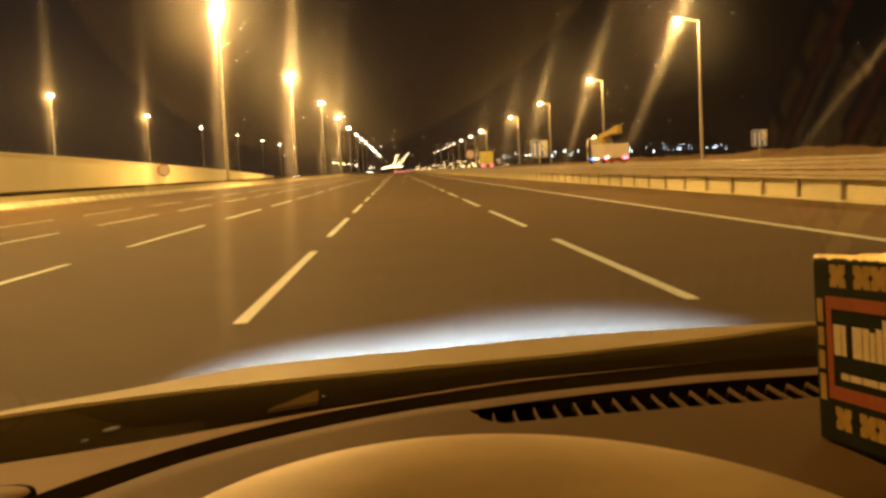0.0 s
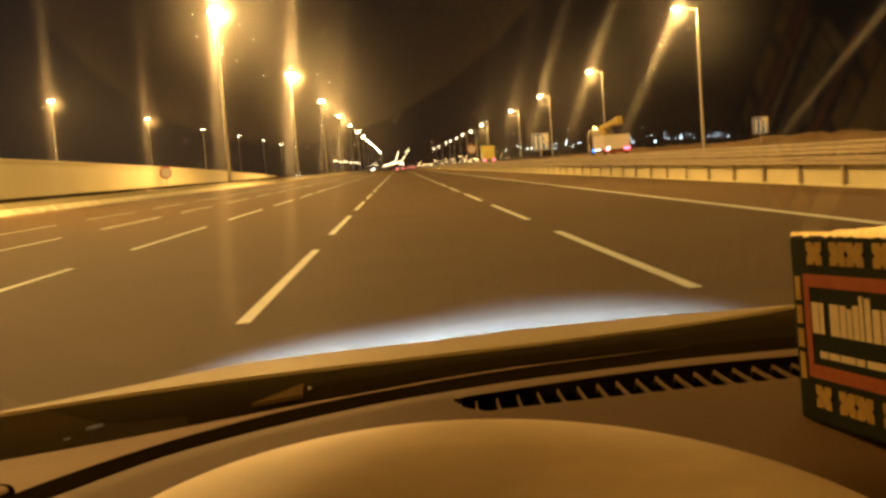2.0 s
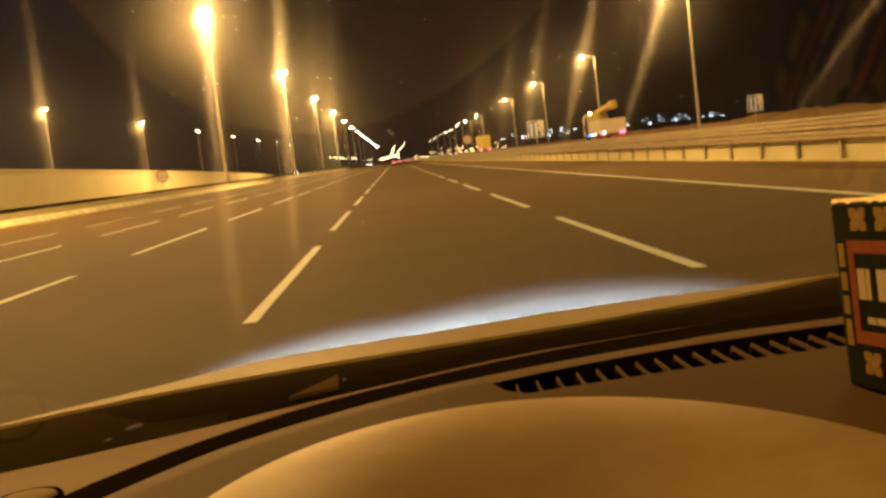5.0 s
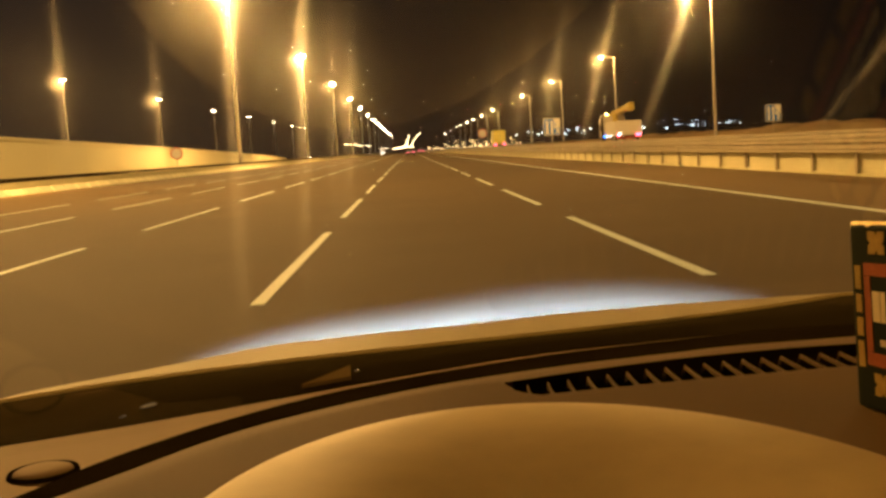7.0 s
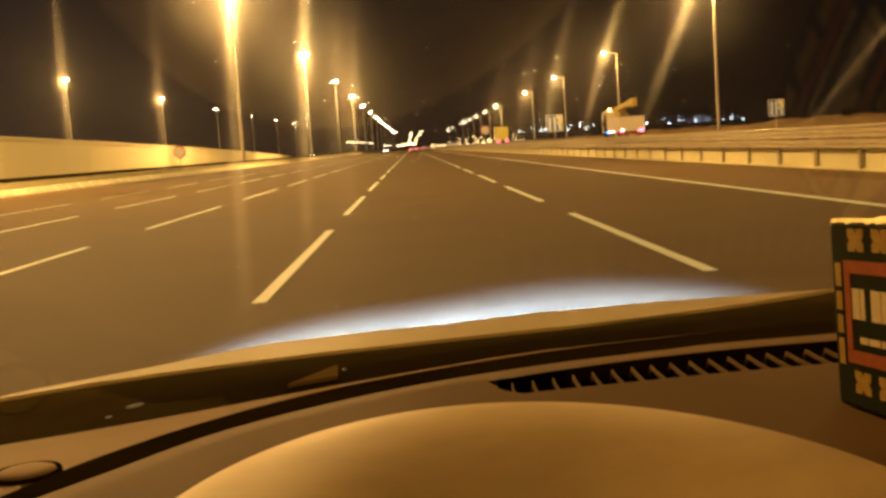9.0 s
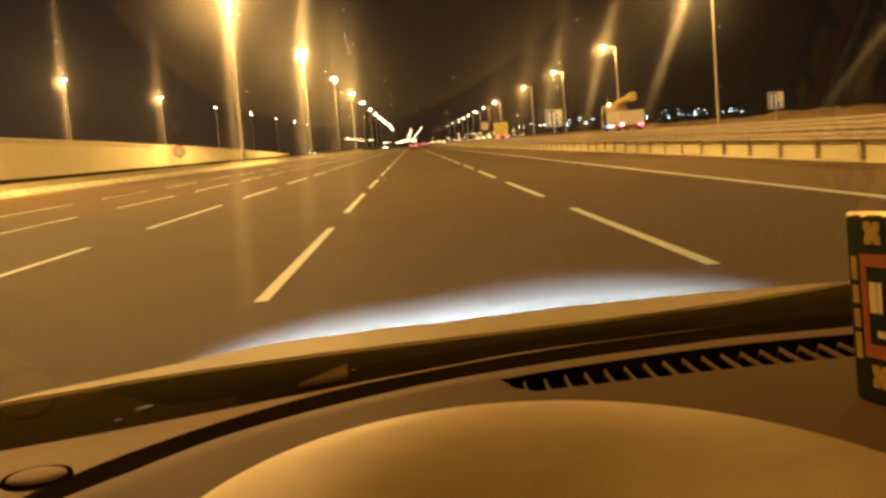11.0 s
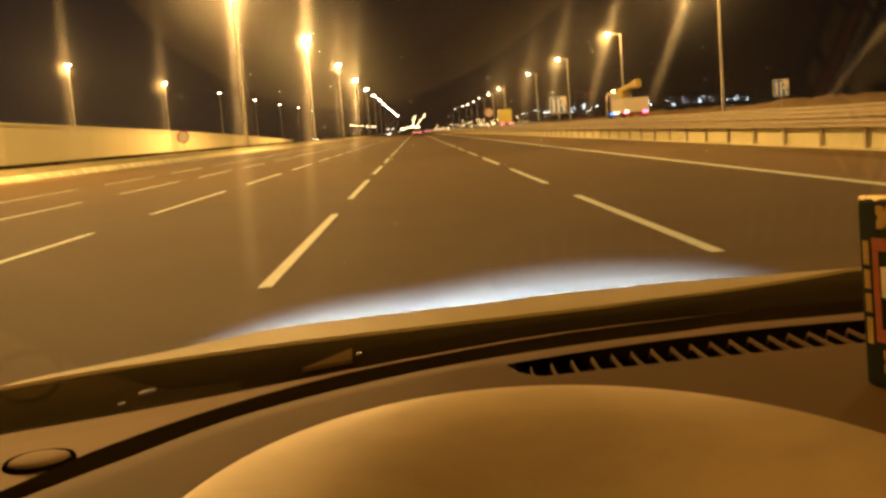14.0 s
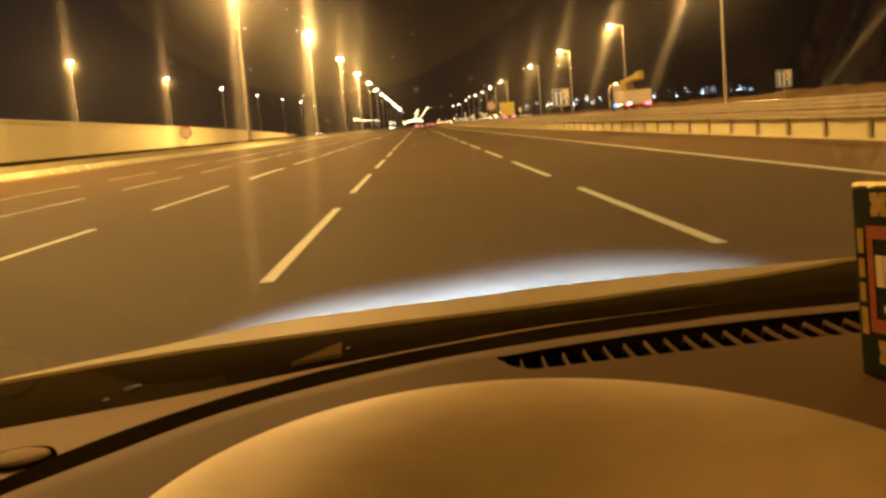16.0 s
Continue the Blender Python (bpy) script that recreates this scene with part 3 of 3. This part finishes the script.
loft(b, [[(x, 0.0, BH - 0.004) for x, y, z in top], [(x, y * 0.4, z) for x, y, z in top], [(x, y + 0.010, z - 0.001) for x, y, z in top], [(x, 0.03, BH - 0.002) for x, y, z in top]])
FOIL = material("crumpled_foil", (0.55, 0.41, 0.12), 0.38, 0.4, vary=0.3, scale=120, fine=600, bump=0.3)
part("foil_edge", b, FOIL, carton, "crumpled gold foil edge", True)

# ---- rest of the car: body, cabin and wheels, unseen; the shell blocks lamp light ----
for side in (-1, 1):
    xo, xi = CAR_X + side * 0.88, CAR_X + side * 0.80
    ys = (-2.05, -1.2, -0.2, 0.75, 1.25, 1.75, 2.1, 2.4, 2.52)
    zt = (0.92, 0.96, 0.95, 0.92, 0.88, 0.80, 0.74, 0.66, 0.56)
    b = bmesh.new()
    loft(b, [[(xo - side * 0.05, y, 0.24) for y in ys], [(xo, y, 0.45) for y in ys], [(xo, y, 0.62 if z > 0.64 else z - 0.04) for y, z in zip(ys, zt)], [(xo - side * 0.03, y, z) for y, z in zip(ys, zt)],
             [(xi, y, z) for y, z in zip(ys, zt)], [(xi, y, 0.24) for y in ys]])
    part("side_panel", b, CAR_PAINT, car, "beige metallic body side", True)
    for y0, z0, y1, z1 in ((0.80, 0.93, 0.0, 1.42), (-0.62, 0.94, -0.60, 1.42), (-1.75, 0.94, -1.35, 1.40)):
        b = bmesh.new()
        tube(b, (xi + side * 0.02, y0, z0), (CAR_X + side * 0.62, y1, z1), 0.045, 0.04, 10)
        part("pillar", b, CAR_PAINT, car)
# side glass out of view, tinted nearly black to keep lamp light off the deck
TINT = bpy.data.materials.new("tinted_glass")
TINT.use_nodes = True
tn = TINT.node_tree.nodes
tn.clear()
t_out, t_mix, t_clear, t_gloss = (tn.new("ShaderNode" + k) for k in ("OutputMaterial", "MixShader", "BsdfTransparent", "BsdfGlossy"))
t_clear.inputs[0].default_value = (0.06, 0.06, 0.055, 1)
t_gloss.inputs["Roughness"].default_value = 0.03
t_mix.inputs[0].default_value = 0.06
TINT.node_tree.links.new(t_clear.outputs[0], t_mix.inputs[1])
TINT.node_tree.links.new(t_gloss.outputs[0], t_mix.inputs[2])
TINT.node_tree.links.new(t_mix.outputs[0], t_out.inputs[0])
for side in (-1, 1):
    for y0, y1, y2, y3 in ((0.76, 0.0, -0.60, -0.62), (-0.64, -0.62, -1.35, -1.72)):
        b = bmesh.new()
        loft(b, [[(CAR_X + side * 0.82, y0, 0.94), (CAR_X + side * 0.82, y3, 0.94)], [(CAR_X + side * 0.64, y1, 1.41), (CAR_X + side * 0.64, y2, 1.41)]])
        part("side_window", b, TINT, car, "unseen side window, tinted dark to cut light")
bm = bmesh.new()
rows = []
for y, z in ((0.06, 1.412), (-0.12, 1.45), (-0.6, 1.485), (-1.2, 1.46), (-1.45, 1.42)):
    rows.append([(CAR_X + u * 0.66, y - 0.08 * u * u * (y > 0), z - 0.05 * u * u) for u in xs(-1, 1, 11)])
loft(bm, rows)
bmesh.ops.solidify(bm, geom=bm.faces[:], thickness=0.03)
part("roof", bm, [CAR_PAINT], car, "beige metallic roof", True)
bm = bmesh.new()
loft(bm, [[(CAR_X + u * 0.66, -1.45, 1.41) for u in (-1, 0, 1)], [(CAR_X + u * 0.80, -1.95, 0.93) for u in (-1, 0, 1)], [(CAR_X + u * 0.84, -2.15, 0.80) for u in (-1, 0, 1)], [(CAR_X + u * 0.84, -2.12, 0.24) for u in (-1, 0, 1)]])
bmesh.ops.solidify(bm, geom=bm.faces[:], thickness=0.03)
part("rear_panel", bm, CAR_PAINT, car)
bm = bmesh.new()
box(bm, CAR_X, 0.2, 0.25, 1.62, 4.5, 0.06)
part("floor_pan", bm, BLACK_PLASTIC, car)
bm = bmesh.new()
loft(bm, [[(CAR_X + u * 0.85, 2.58 - 0.18 * u * u, z) for u in xs(-1, 1, 13)] for z in (0.24, 0.34, 0.50, 0.56)])
bmesh.ops.solidify(bm, geom=bm.faces[:], thickness=0.04)
part("bumper", bm, CAR_PAINT, car, "", True)
HEADLAMP = glow("headlamp_lens", (0.85, 0.92, 1.0), 6)
for x in (-0.22, 0.98):
    bm = bmesh.new()
    bmesh.ops.create_uvsphere(bm, u_segments=16, v_segments=8, radius=0.09, matrix=Matrix.Translation((x, 2.49, 0.62)) @ Matrix.Diagonal((1.5, 0.5, 0.7, 1)))
    part("headlamp", bm, HEADLAMP, car, "lit white headlamp", True)


def wheel(parent, x, y, r, w):
    b = bmesh.new()
    m = Matrix.Translation((x, y, r)) @ Matrix.Rotation(radians(90), 4, "Y")
    bmesh.ops.create_cone(b, cap_ends=True, segments=24, radius1=r, radius2=r, depth=w, matrix=m)
    bmesh.ops.bevel(b, geom=[e for e in b.edges if len(e.link_faces) == 2 and e.calc_face_angle(0) > 1.0], offset=0.03, segments=2, affect="EDGES")
    tyre = part("wheel", b, RUBBER, parent, "black rubber tyre on a steel rim")
    b = bmesh.new()
    bmesh.ops.create_cone(b, cap_ends=True, segments=20, radius1=r * 0.6, radius2=r * 0.6, depth=w + 0.02, matrix=m)
    part("rim", b, GALV, tyre)


for x in (-0.40, 1.14):
    for y in (-1.35, 1.75):
        wheel(car, x, y, 0.31, 0.20)

# thin brown triangle lying flat on the cowl
bm = bmesh.new()
tri = [(-0.142, 1.030), (-0.094, 1.054), (-0.098, 1.112)]
a, b = [bm.verts.new((x, y, 0.9240)) for x, y in tri], [bm.verts.new((x, y, 0.920)) for x, y in tri]
bm.faces.new(a)
for k in range(3):
    bm.faces.new((a[k], a[(k + 1) % 3], b[(k + 1) % 3], b[k]))
TRIANGLE_BROWN = material("brown_triangle", (0.17, 0.113, 0.042), 0.95, spec=0.0, vary=0.1, scale=20, bump=0.02)
part("cowl_triangle", bm, TRIANGLE_BROWN, car, "flat brown triangle on the cowl")

PALE_BEAD = material("pale_plastic", (0.16, 0.19, 0.24), 0.4, vary=0.1, scale=40, bump=0.0)
# the second, smaller bead stands in for a faint reflection beside the washer nozzle
for x, y, k in ((-0.284, 0.986, 1.0), (-0.298, 0.948, 0.42)):
    bm = bmesh.new()
    bmesh.ops.create_uvsphere(bm, u_segments=12, v_segments=8, radius=0.0042 * k, matrix=Matrix.Translation((x, y, 0.9235)) @ Matrix.Rotation(radians(50), 4, "Z") @ Matrix.Diagonal((2.4, 0.8, 0.4, 1)))
    part("nozzle_and_glint", bm, PALE_BEAD, car, "small pale bead, washer nozzle and reflection mark", True)

# ---- trucks on the service road ----
TRUCK_WHITE = material("truck_white_paint", (0.66, 0.62, 0.54), 0.4, vary=0.12, scale=1.5, fine=20, bump=0.02)
TRUCK_YELLOW = material("truck_yellow_paint", (0.50, 0.45, 0.10), 0.45, vary=0.12, scale=1.5, fine=20, bump=0.02)
CRANE_YELLOW = material("crane_yellow_paint", (0.60, 0.46, 0.10), 0.4, vary=0.1, scale=2, fine=20, bump=0.02)
UNDERRUN_RED = material("red_underrun_paint", (0.30, 0.045, 0.02), 0.5, vary=0.15, scale=3, fine=20, bump=0.02)
DARK_GLASS = material("dark_glass", (0.01, 0.012, 0.014), 0.08, vary=0.05, bump=0)
RED_GLOW = glow("red_tail_light", (1.0, 0.10, 0.18), 9)
BLUE_GLOW = glow("blue_marker_light", (0.04, 0.22, 1.0), 5)
AMBER_GLOW = glow("amber_beacon", (1.0, 0.55, 0.12), 40)
WHITE_GLOW = glow("white_marker_light", (1.0, 0.85, 0.65), 8)


def blob(parent, name, mat, x, y, z, r, label=""):
    b = bmesh.new()
    bmesh.ops.create_uvsphere(b, u_segments=10, v_segments=6, radius=r, matrix=Matrix.Translation((x, y, z)) @ Matrix.Diagonal((1, 0.6, 1, 1)))
    return part(name, b, mat, parent, label, True)


crane = thing("crane_truck", (20.5, 97, BANK), "white flatbed lorry with a folded yellow loading crane", "truck")
bm = bmesh.new()
box(bm, 0, 4.2, 0.72, 0.9, 8.2, 0.22)
part("chassis", bm, BLACK_PLASTIC, crane)
bm = bmesh.new()
prism(bm, [(-1.15, 0.75), (1.15, 0.75), (1.15, 2.45), (1.0, 2.9), (-1.0, 2.9), (-1.15, 2.45)], 6.8, 8.5)
cab = part("cab", bm, TRUCK_WHITE, crane, "white truck cab")
for side in (-1, 1):
    bm = bmesh.new()
    box(bm, side * 1.155, 7.7, 1.75, 0.02, 1.0, 0.6)
    part("side_window", bm, DARK_GLASS, cab)
    bm = bmesh.new()
    tube(bm, (side * 1.15, 8.4, 2.0), (side * 1.4, 8.5, 2.0), 0.02, 0.02, 6)
    box(bm, side * 1.42, 8.5, 1.85, 0.06, 0.12, 0.5, bevel=0.02)
    part("wing_mirror", bm, BLACK_PLASTIC, cab)
bm = bmesh.new()
box(bm, 0, 6.79, 1.95, 1.5, 0.02, 0.5)
part("rear_window", bm, DARK_GLASS, cab)
bm = bmesh.new()
box(bm, 0, 2.65, 0.92, 2.4, 5.4, 0.14)
part("flatbed", bm, TRUCK_WHITE, crane)
for side in (-1, 1):
    bm = bmesh.new()
    box(bm, side * 1.18, 2.65, 1.58, 0.05, 5.4, 1.18, bevel=0.01)
    for k in range(5):
        box(bm, side * 1.21, 0.1 + 1.27 * k, 1.58, 0.05, 0.08, 1.22)
    part("side_board", bm, TRUCK_WHITE, crane)
bm = bmesh.new()
box(bm, -1.22, 6.62, 1.45, 0.22, 0.26, 1.9, bevel=0.05)
tube(bm, (-1.22, 6.62, 2.3), (-1.22, 6.62, 2.75), 0.09, 0.09, 10)
part("air_intake", bm, BLACK_PLASTIC, crane, "black upright air intake behind the cab")
bm = bmesh.new()
box(bm, -1.10, 2.0, 0.62, 0.06, 2.6, 0.20, bevel=0.02)
box(bm, 0, -0.10, 0.62, 2.3, 0.08, 0.20, bevel=0.02)
part("underrun_bar", bm, UNDERRUN_RED, crane, "red underrun bar")
bm = bmesh.new()
box(bm, 0, -0.07, 1.58, 2.4, 0.05, 1.18, bevel=0.01)
part("tailboard", bm, TRUCK_WHITE, crane)
bm = bmesh.new()
box(bm, 0, 6.05, 1.25, 1.5, 0.8, 0.8, bevel=0.04)
tube(bm, (0, 6.05, 1.5), (0, 6.05, 3.1), 0.32, 0.26, 12)
part("crane_column", bm, CRANE_YELLOW, crane, "yellow crane column")
bm = bmesh.new()
mb = Matrix.Translation((0, 6.1, 3.0)) @ Matrix.Rotation(radians(16), 4, "Z") @ Matrix.Rotation(radians(-10), 4, "X")
box(bm, 0, -1.3, 0.05, 0.42, 3.6, 0.44, m=mb, bevel=0.04)
tube(bm, mb @ Vector((0.30, 0.1, -0.1)), mb @ Vector((0.30, -2.2, -0.15)), 0.09, 0.07, 10)
part("boom", bm, CRANE_YELLOW, crane, "folded yellow crane boom")
bm = bmesh.new()
box(bm, 0, -3.2, -0.05, 0.60, 0.80, 0.80, m=mb, bevel=0.12)
part("boom_head", bm, CRANE_YELLOW, crane)
for x in (-1.02, 1.02):
    for y in (1.2, 2.3, 7.4):
        wheel(crane, x, y, 0.48, 0.3)
blob(crane, "beacon", AMBER_GLOW, -0.6, 7.2, 3.02, 0.12, "lit amber beacon")
for k in range(2):
    blob(crane, "marker_light", BLUE_GLOW, -1.24, 5.6 - 0.6 * k, 0.82, 0.12, "lit blue marker lamp")
    blob(crane, "marker_light", WHITE_GLOW, -1.24, 3.9 - 1.6 * k, 0.86, 0.09, "lit white marker lamp")
for x in (-1.0, 0.75, 1.0):
    blob(crane, "tail_light", RED_GLOW, x, -0.13, 0.85, 0.13, "lit red tail lamp")
blob(crane, "work_light", WHITE_GLOW, -0.85, -0.13, 0.95, 0.12, "lit white work lamp")

van = thing("box_truck", (19.9, 228, BANK), "box lorry with a plain yellow cargo body", "truck")
bm = bmesh.new()
box(bm, 0, 3.2, 2.35, 2.5, 6.4, 2.9, bevel=0.05)
part("cargo_box", bm, TRUCK_YELLOW, van, "yellow cargo box")
bm = bmesh.new()
prism(bm, [(-1.15, 0.6), (1.15, 0.6), (1.15, 2.2), (1.0, 2.5), (-1.0, 2.5), (-1.15, 2.2)], 6.6, 8.2)
part("cab", bm, TRUCK_WHITE, van)
bm = bmesh.new()
box(bm, 0, 3.9, 0.72, 0.9, 7.8, 0.24)
box(bm, 0, -0.02, 0.62, 2.3, 0.1, 0.16)
part("chassis", bm, BLACK_PLASTIC, van)
for side in (-1, 1):
    bm = bmesh.new()
    box(bm, side * 0.6, -0.03, 2.3, 1.16, 0.05, 2.7, bevel=0.01)
    door = part("rear_door", bm, TRUCK_YELLOW, van)
    bm = bmesh.new()
    tube(bm, (side * 0.2, -0.08, 1.1), (side * 0.2, -0.08, 3.5), 0.025, 0.025, 6)
    part("lock_bar", bm, GALV, door)
    blob(van, "tail_light", RED_GLOW, side * 0.95, -0.1, 0.75, 0.24, "lit red tail lamp")
    for y in (1.4, 7.2):
        wheel(van, side * 1.05, y, 0.46, 0.3)



# ---- cars far ahead on the motorway ----
def saloon(x, y, paint, label):
    top = thing("car", (x, y, 0), label, "car", "cars far ahead")
    outline = [(0.0, 0.35), (0.0, 0.85), (0.12, 0.98), (0.75, 1.0), (1.25, 1.42), (2.55, 1.45), (3.25, 0.98), (4.2, 0.86), (4.35, 0.6), (4.35, 0.35)]
    b = bmesh.new()
    rows = []
    for u in (-1.0, -0.93, 0.93, 1.0):
        pull = 0.06 if abs(u) == 1.0 else 0.0
        rows.append([(u * (0.88 - 0.17 * max(0.0, (z - 0.95) / 0.5)), yy + (pull if yy < 2 else -pull), z - pull * 0.4) for yy, z in outline])
    loft(b, [r + [r[0]] for r in rows])
    bmesh.ops.remove_doubles(b, verts=b.verts[:], dist=1e-5)
    bmesh.ops.holes_fill(b, edges=b.edges[:])
    body = part("body", b, paint, top)
    b = bmesh.new()
    loft(b, [[(-0.66, 0.80, 1.05), (0.66, 0.80, 1.05)], [(-0.58, 1.19, 1.385), (0.58, 1.19, 1.385)]])
    bmesh.ops.solidify(b, geom=b.faces[:], thickness=0.03)
    part("rear_window", b, DARK_GLASS, body)
    b = bmesh.new()
    box(b, 0, -0.02, 0.48, 1.66, 0.14, 0.22, bevel=0.04)
    part("bumper", b, BLACK_PLASTIC, top)
    for side in (-1, 1):
        b = bmesh.new()
        box(b, side * 0.66, -0.02, 0.80, 0.36, 0.06, 0.15, bevel=0.02)
        part("tail_light", b, RED_GLOW, top, "lit red tail lamp")
        for yy in (0.85, 3.45):
            wheel(top, side * 0.78, yy, 0.31, 0.2)
    return top


SILVER = material("silver_paint", (0.45, 0.44, 0.42), 0.35, 0.5, vary=0.06, scale=2, fine=30, bump=0.0)
saloon(0.4, 236, SILVER, "silver saloon car with lit tail lamps driving ahead")
saloon(4.1, 340, TRUCK_WHITE, "white saloon car with lit tail lamps in the outer lane")

# ---- signs ----
SIGN_BLUE = material("sign_blue", (0.02, 0.17, 0.72), 0.4, vary=0.06, bump=0.0)
SIGN_WHITE = material("sign_white", (0.80, 0.80, 0.80), 0.4, vary=0.06, bump=0.0)
SIGN_GREY = material("sign_grey", (0.42, 0.42, 0.44), 0.45, vary=0.08, bump=0.0)
SIGN_RED = material("sign_red", (0.50, 0.03, 0.03), 0.4, vary=0.06, bump=0.0)


sign = thing("lane_sign", (12.68, 92, 0), "square blue and white lane merge sign on a post", "road sign")
bm = bmesh.new()
tube(bm, (0, 0.06, -0.05), (0, 0.06, 3.1), 0.05, 0.05, 10)
part("post", bm, GALV, sign)
bm = bmesh.new()
corners = [(sx * 0.62 + 0.13 * math.cos(radians(a)), 2.45 + sz * 0.62 + 0.13 * math.sin(radians(a))) for sx, sz, first_a in ((1, 1, 0), (-1, 1, 90), (-1, -1, 180), (1, -1, 270)) for a in range(first_a, first_a + 91, 30)]
prism(bm, corners, -0.015, 0.015)
part("plate", bm, SIGN_GREY, sign, "pale grey rounded sign plate")
bm = bmesh.new()
prism(bm, [(-0.66, 1.79), (0.66, 1.79), (0.66, 2.28), (0.50, 2.46), (0.26, 2.72), (0.10, 3.11), (-0.66, 3.11)], -0.022, -0.016)
part("blue_field", bm, SIGN_BLUE, sign, "blue printed field")
bm = bmesh.new()
prism(bm, [(0.67, 2.30), (0.67, 3.11), (0.115, 3.11), (0.27, 2.735), (0.51, 2.475)], -0.022, -0.016)
part("white_field", bm, SIGN_WHITE, sign, "white printed corner")
for x in (-0.42, 0.0):
    bm = bmesh.new()
    prism(bm, [(x - 0.095, 1.84), (x + 0.095, 1.84), (x + 0.095, 2.76), (x + 0.19, 2.76), (x, 3.06), (x - 0.19, 2.76), (x - 0.095, 2.76)], -0.028, -0.023)
    part("arrow", bm, SIGN_WHITE, sign)
bm = bmesh.new()
prism(bm, [(0.38, 1.84), (0.58, 1.84), (0.57, 2.18), (0.50, 2.36), (0.40, 2.47), (0.47, 2.56), (0.16, 2.60), (0.18, 2.28), (0.27, 2.36), (0.36, 2.24)], -0.028, -0.023)
part("merge_arrow", bm, SIGN_WHITE, sign)

copy_thing(sign, pose(32.0, 91, 0, 0, 0, 8))


def round_sign(x, y, z, r, label):
    s = thing("round_sign", (x, y, 0), label, "road sign", "round road signs")
    b = bmesh.new()
    tube(b, (0, 0.06, -0.05), (0, 0.06, z + r * 0.5), 0.045, 0.045, 8)
    part("post", b, GALV, s)
    m = Matrix.Translation((0, 0, z)) @ Matrix.Rotation(radians(90), 4, "X")
    b = bmesh.new()
    bmesh.ops.create_cone(b, cap_ends=True, segments=32, radius1=r, radius2=r, depth=0.03, matrix=m)
    part("rim", b, SIGN_RED, s, "red rim")
    b = bmesh.new()
    bmesh.ops.create_cone(b, cap_ends=True, segments=32, radius1=r * 0.84, radius2=r * 0.84, depth=0.012, matrix=Matrix.Translation((0, -0.02, 0)) @ m)
    part("disc", b, SIGN_WHITE, s, "white disc")


round_sign(10.8, 152, 2.95, 0.65, "round white traffic sign with a red rim beside the guardrail")
round_sign(-24.6, 112, 2.4, 0.65, "round white traffic sign with a red rim near the ramp wall")

# ---- sand mounds beyond the service road ----
def mound_height(x, y):
    h = noise.fractal(Vector((x * 0.05, y * 0.035, 1.7)), 1.0, 2.0, 5)
    edge = max(0.0, min(1.0, (x - 29.0) / 9.0)) * max(0.0, min(1.0, (64.0 - x) / 14.0)) * max(0.0, min(1.0, (330 - y) / 120.0))
    return -0.1 + edge * (0.95 + 0.45 * h + 0.65 * noise.noise(Vector((x * 0.35, y * 0.30, 0))) + 0.3 * noise.noise(Vector((x * 0.9, y * 0.7, 3))))


bm = bmesh.new()
loft(bm, [[(x, y, mound_height(x, y)) for x in xs(28.6, 66, 56)] for y in xs(-20, 340, 380)])
tagged(finish(bm, "sand_bank", SAND, None, True), "heaped sand bank beyond the service road", "sand bank", kind="structure")

bm = bmesh.new()
box(bm, 9.85, 450, 0.22, 0.25, 900, 0.56, bevel=0.03)
prism(bm, [(9.52, -0.06), (9.72, -0.06), (9.72, 0.05), (9.60, 0.03)], 0, 900)
tagged(finish(bm, "parapet", LIME), "low pale concrete upstand behind the guardrail posts", "parapet", kind="structure")

# ---- far lights ----
rnd = random.Random(5)


def light_cluster(name, label, colour, strength, spots):
    b = bmesh.new()
    for x, y, z, r in spots:
        bmesh.ops.create_icosphere(b, subdivisions=1, radius=r, matrix=Matrix.Translation((x, y, z)))
    return tagged(finish(b, name, glow(name + "_glow", colour, strength)), label, "distant lights", kind="stuff")


light_cluster("town_lights", "many small bluish white town lights on the far plain", (0.66, 0.86, 1.0), 9,
              [(150 + 330 * rnd.random() ** 1.2, 1500, 10 + 4 * rnd.random() + 9 * rnd.random() ** 3, rnd.choice((0.35, 0.45, 0.6, 0.95))) for _ in range(64)])
light_cluster("roadside_lights", "many small warm lights along the far road", (1.0, 0.66, 0.28), 8,
              [(28 + 140 * rnd.random(), 1500, 1.5 + 9 * rnd.random() ** 2, rnd.choice((0.5, 0.7, 0.95))) for _ in range(60)])
light_cluster("junction_lights", "row of warm lights at a far junction", (1.0, 0.80, 0.50), 12,
              [(-54.7 + 2.6 * k + rnd.random(), 900, 10.2 - 0.38 * k, 0.5) for k in range(9)] + [(-25 + 2 * k, 900, 4.5, 0.4) for k in range(4)])
light_cluster("flyover_lights", "two rows of sodium lamps climbing a far slope", (1.0, 0.74, 0.36), 18,
              [(2 + 23 * u, 2000 + 250 * u, 9 + 27 * u, 1.0) for u in xs(0.0, 1, 9)] + [(-6 + 8 * u, 2000 + 250 * u, 7 + 26 * u, 1.0) for u in xs(0.1, 1, 8)] + [(-26 + 3.2 * k, 2000, 10 - 0.5 * abs(k - 7), 1.2) for k in range(12)])
light_cluster("far_tail_lights", "red tail lamps of distant cars", (1.0, 0.12, 0.08), 8, [(8, 700, 0.8, 0.3), (9.6, 700, 0.8, 0.3)])
light_cluster("far_head_lights", "white headlamps of distant cars", (1.0, 0.9, 0.7), 16, [(-13, 560, 0.8, 0.3), (-14.6, 560, 0.8, 0.3), (-40, 430, 0.9, 0.25), (-41.5, 430, 0.9, 0.25)])
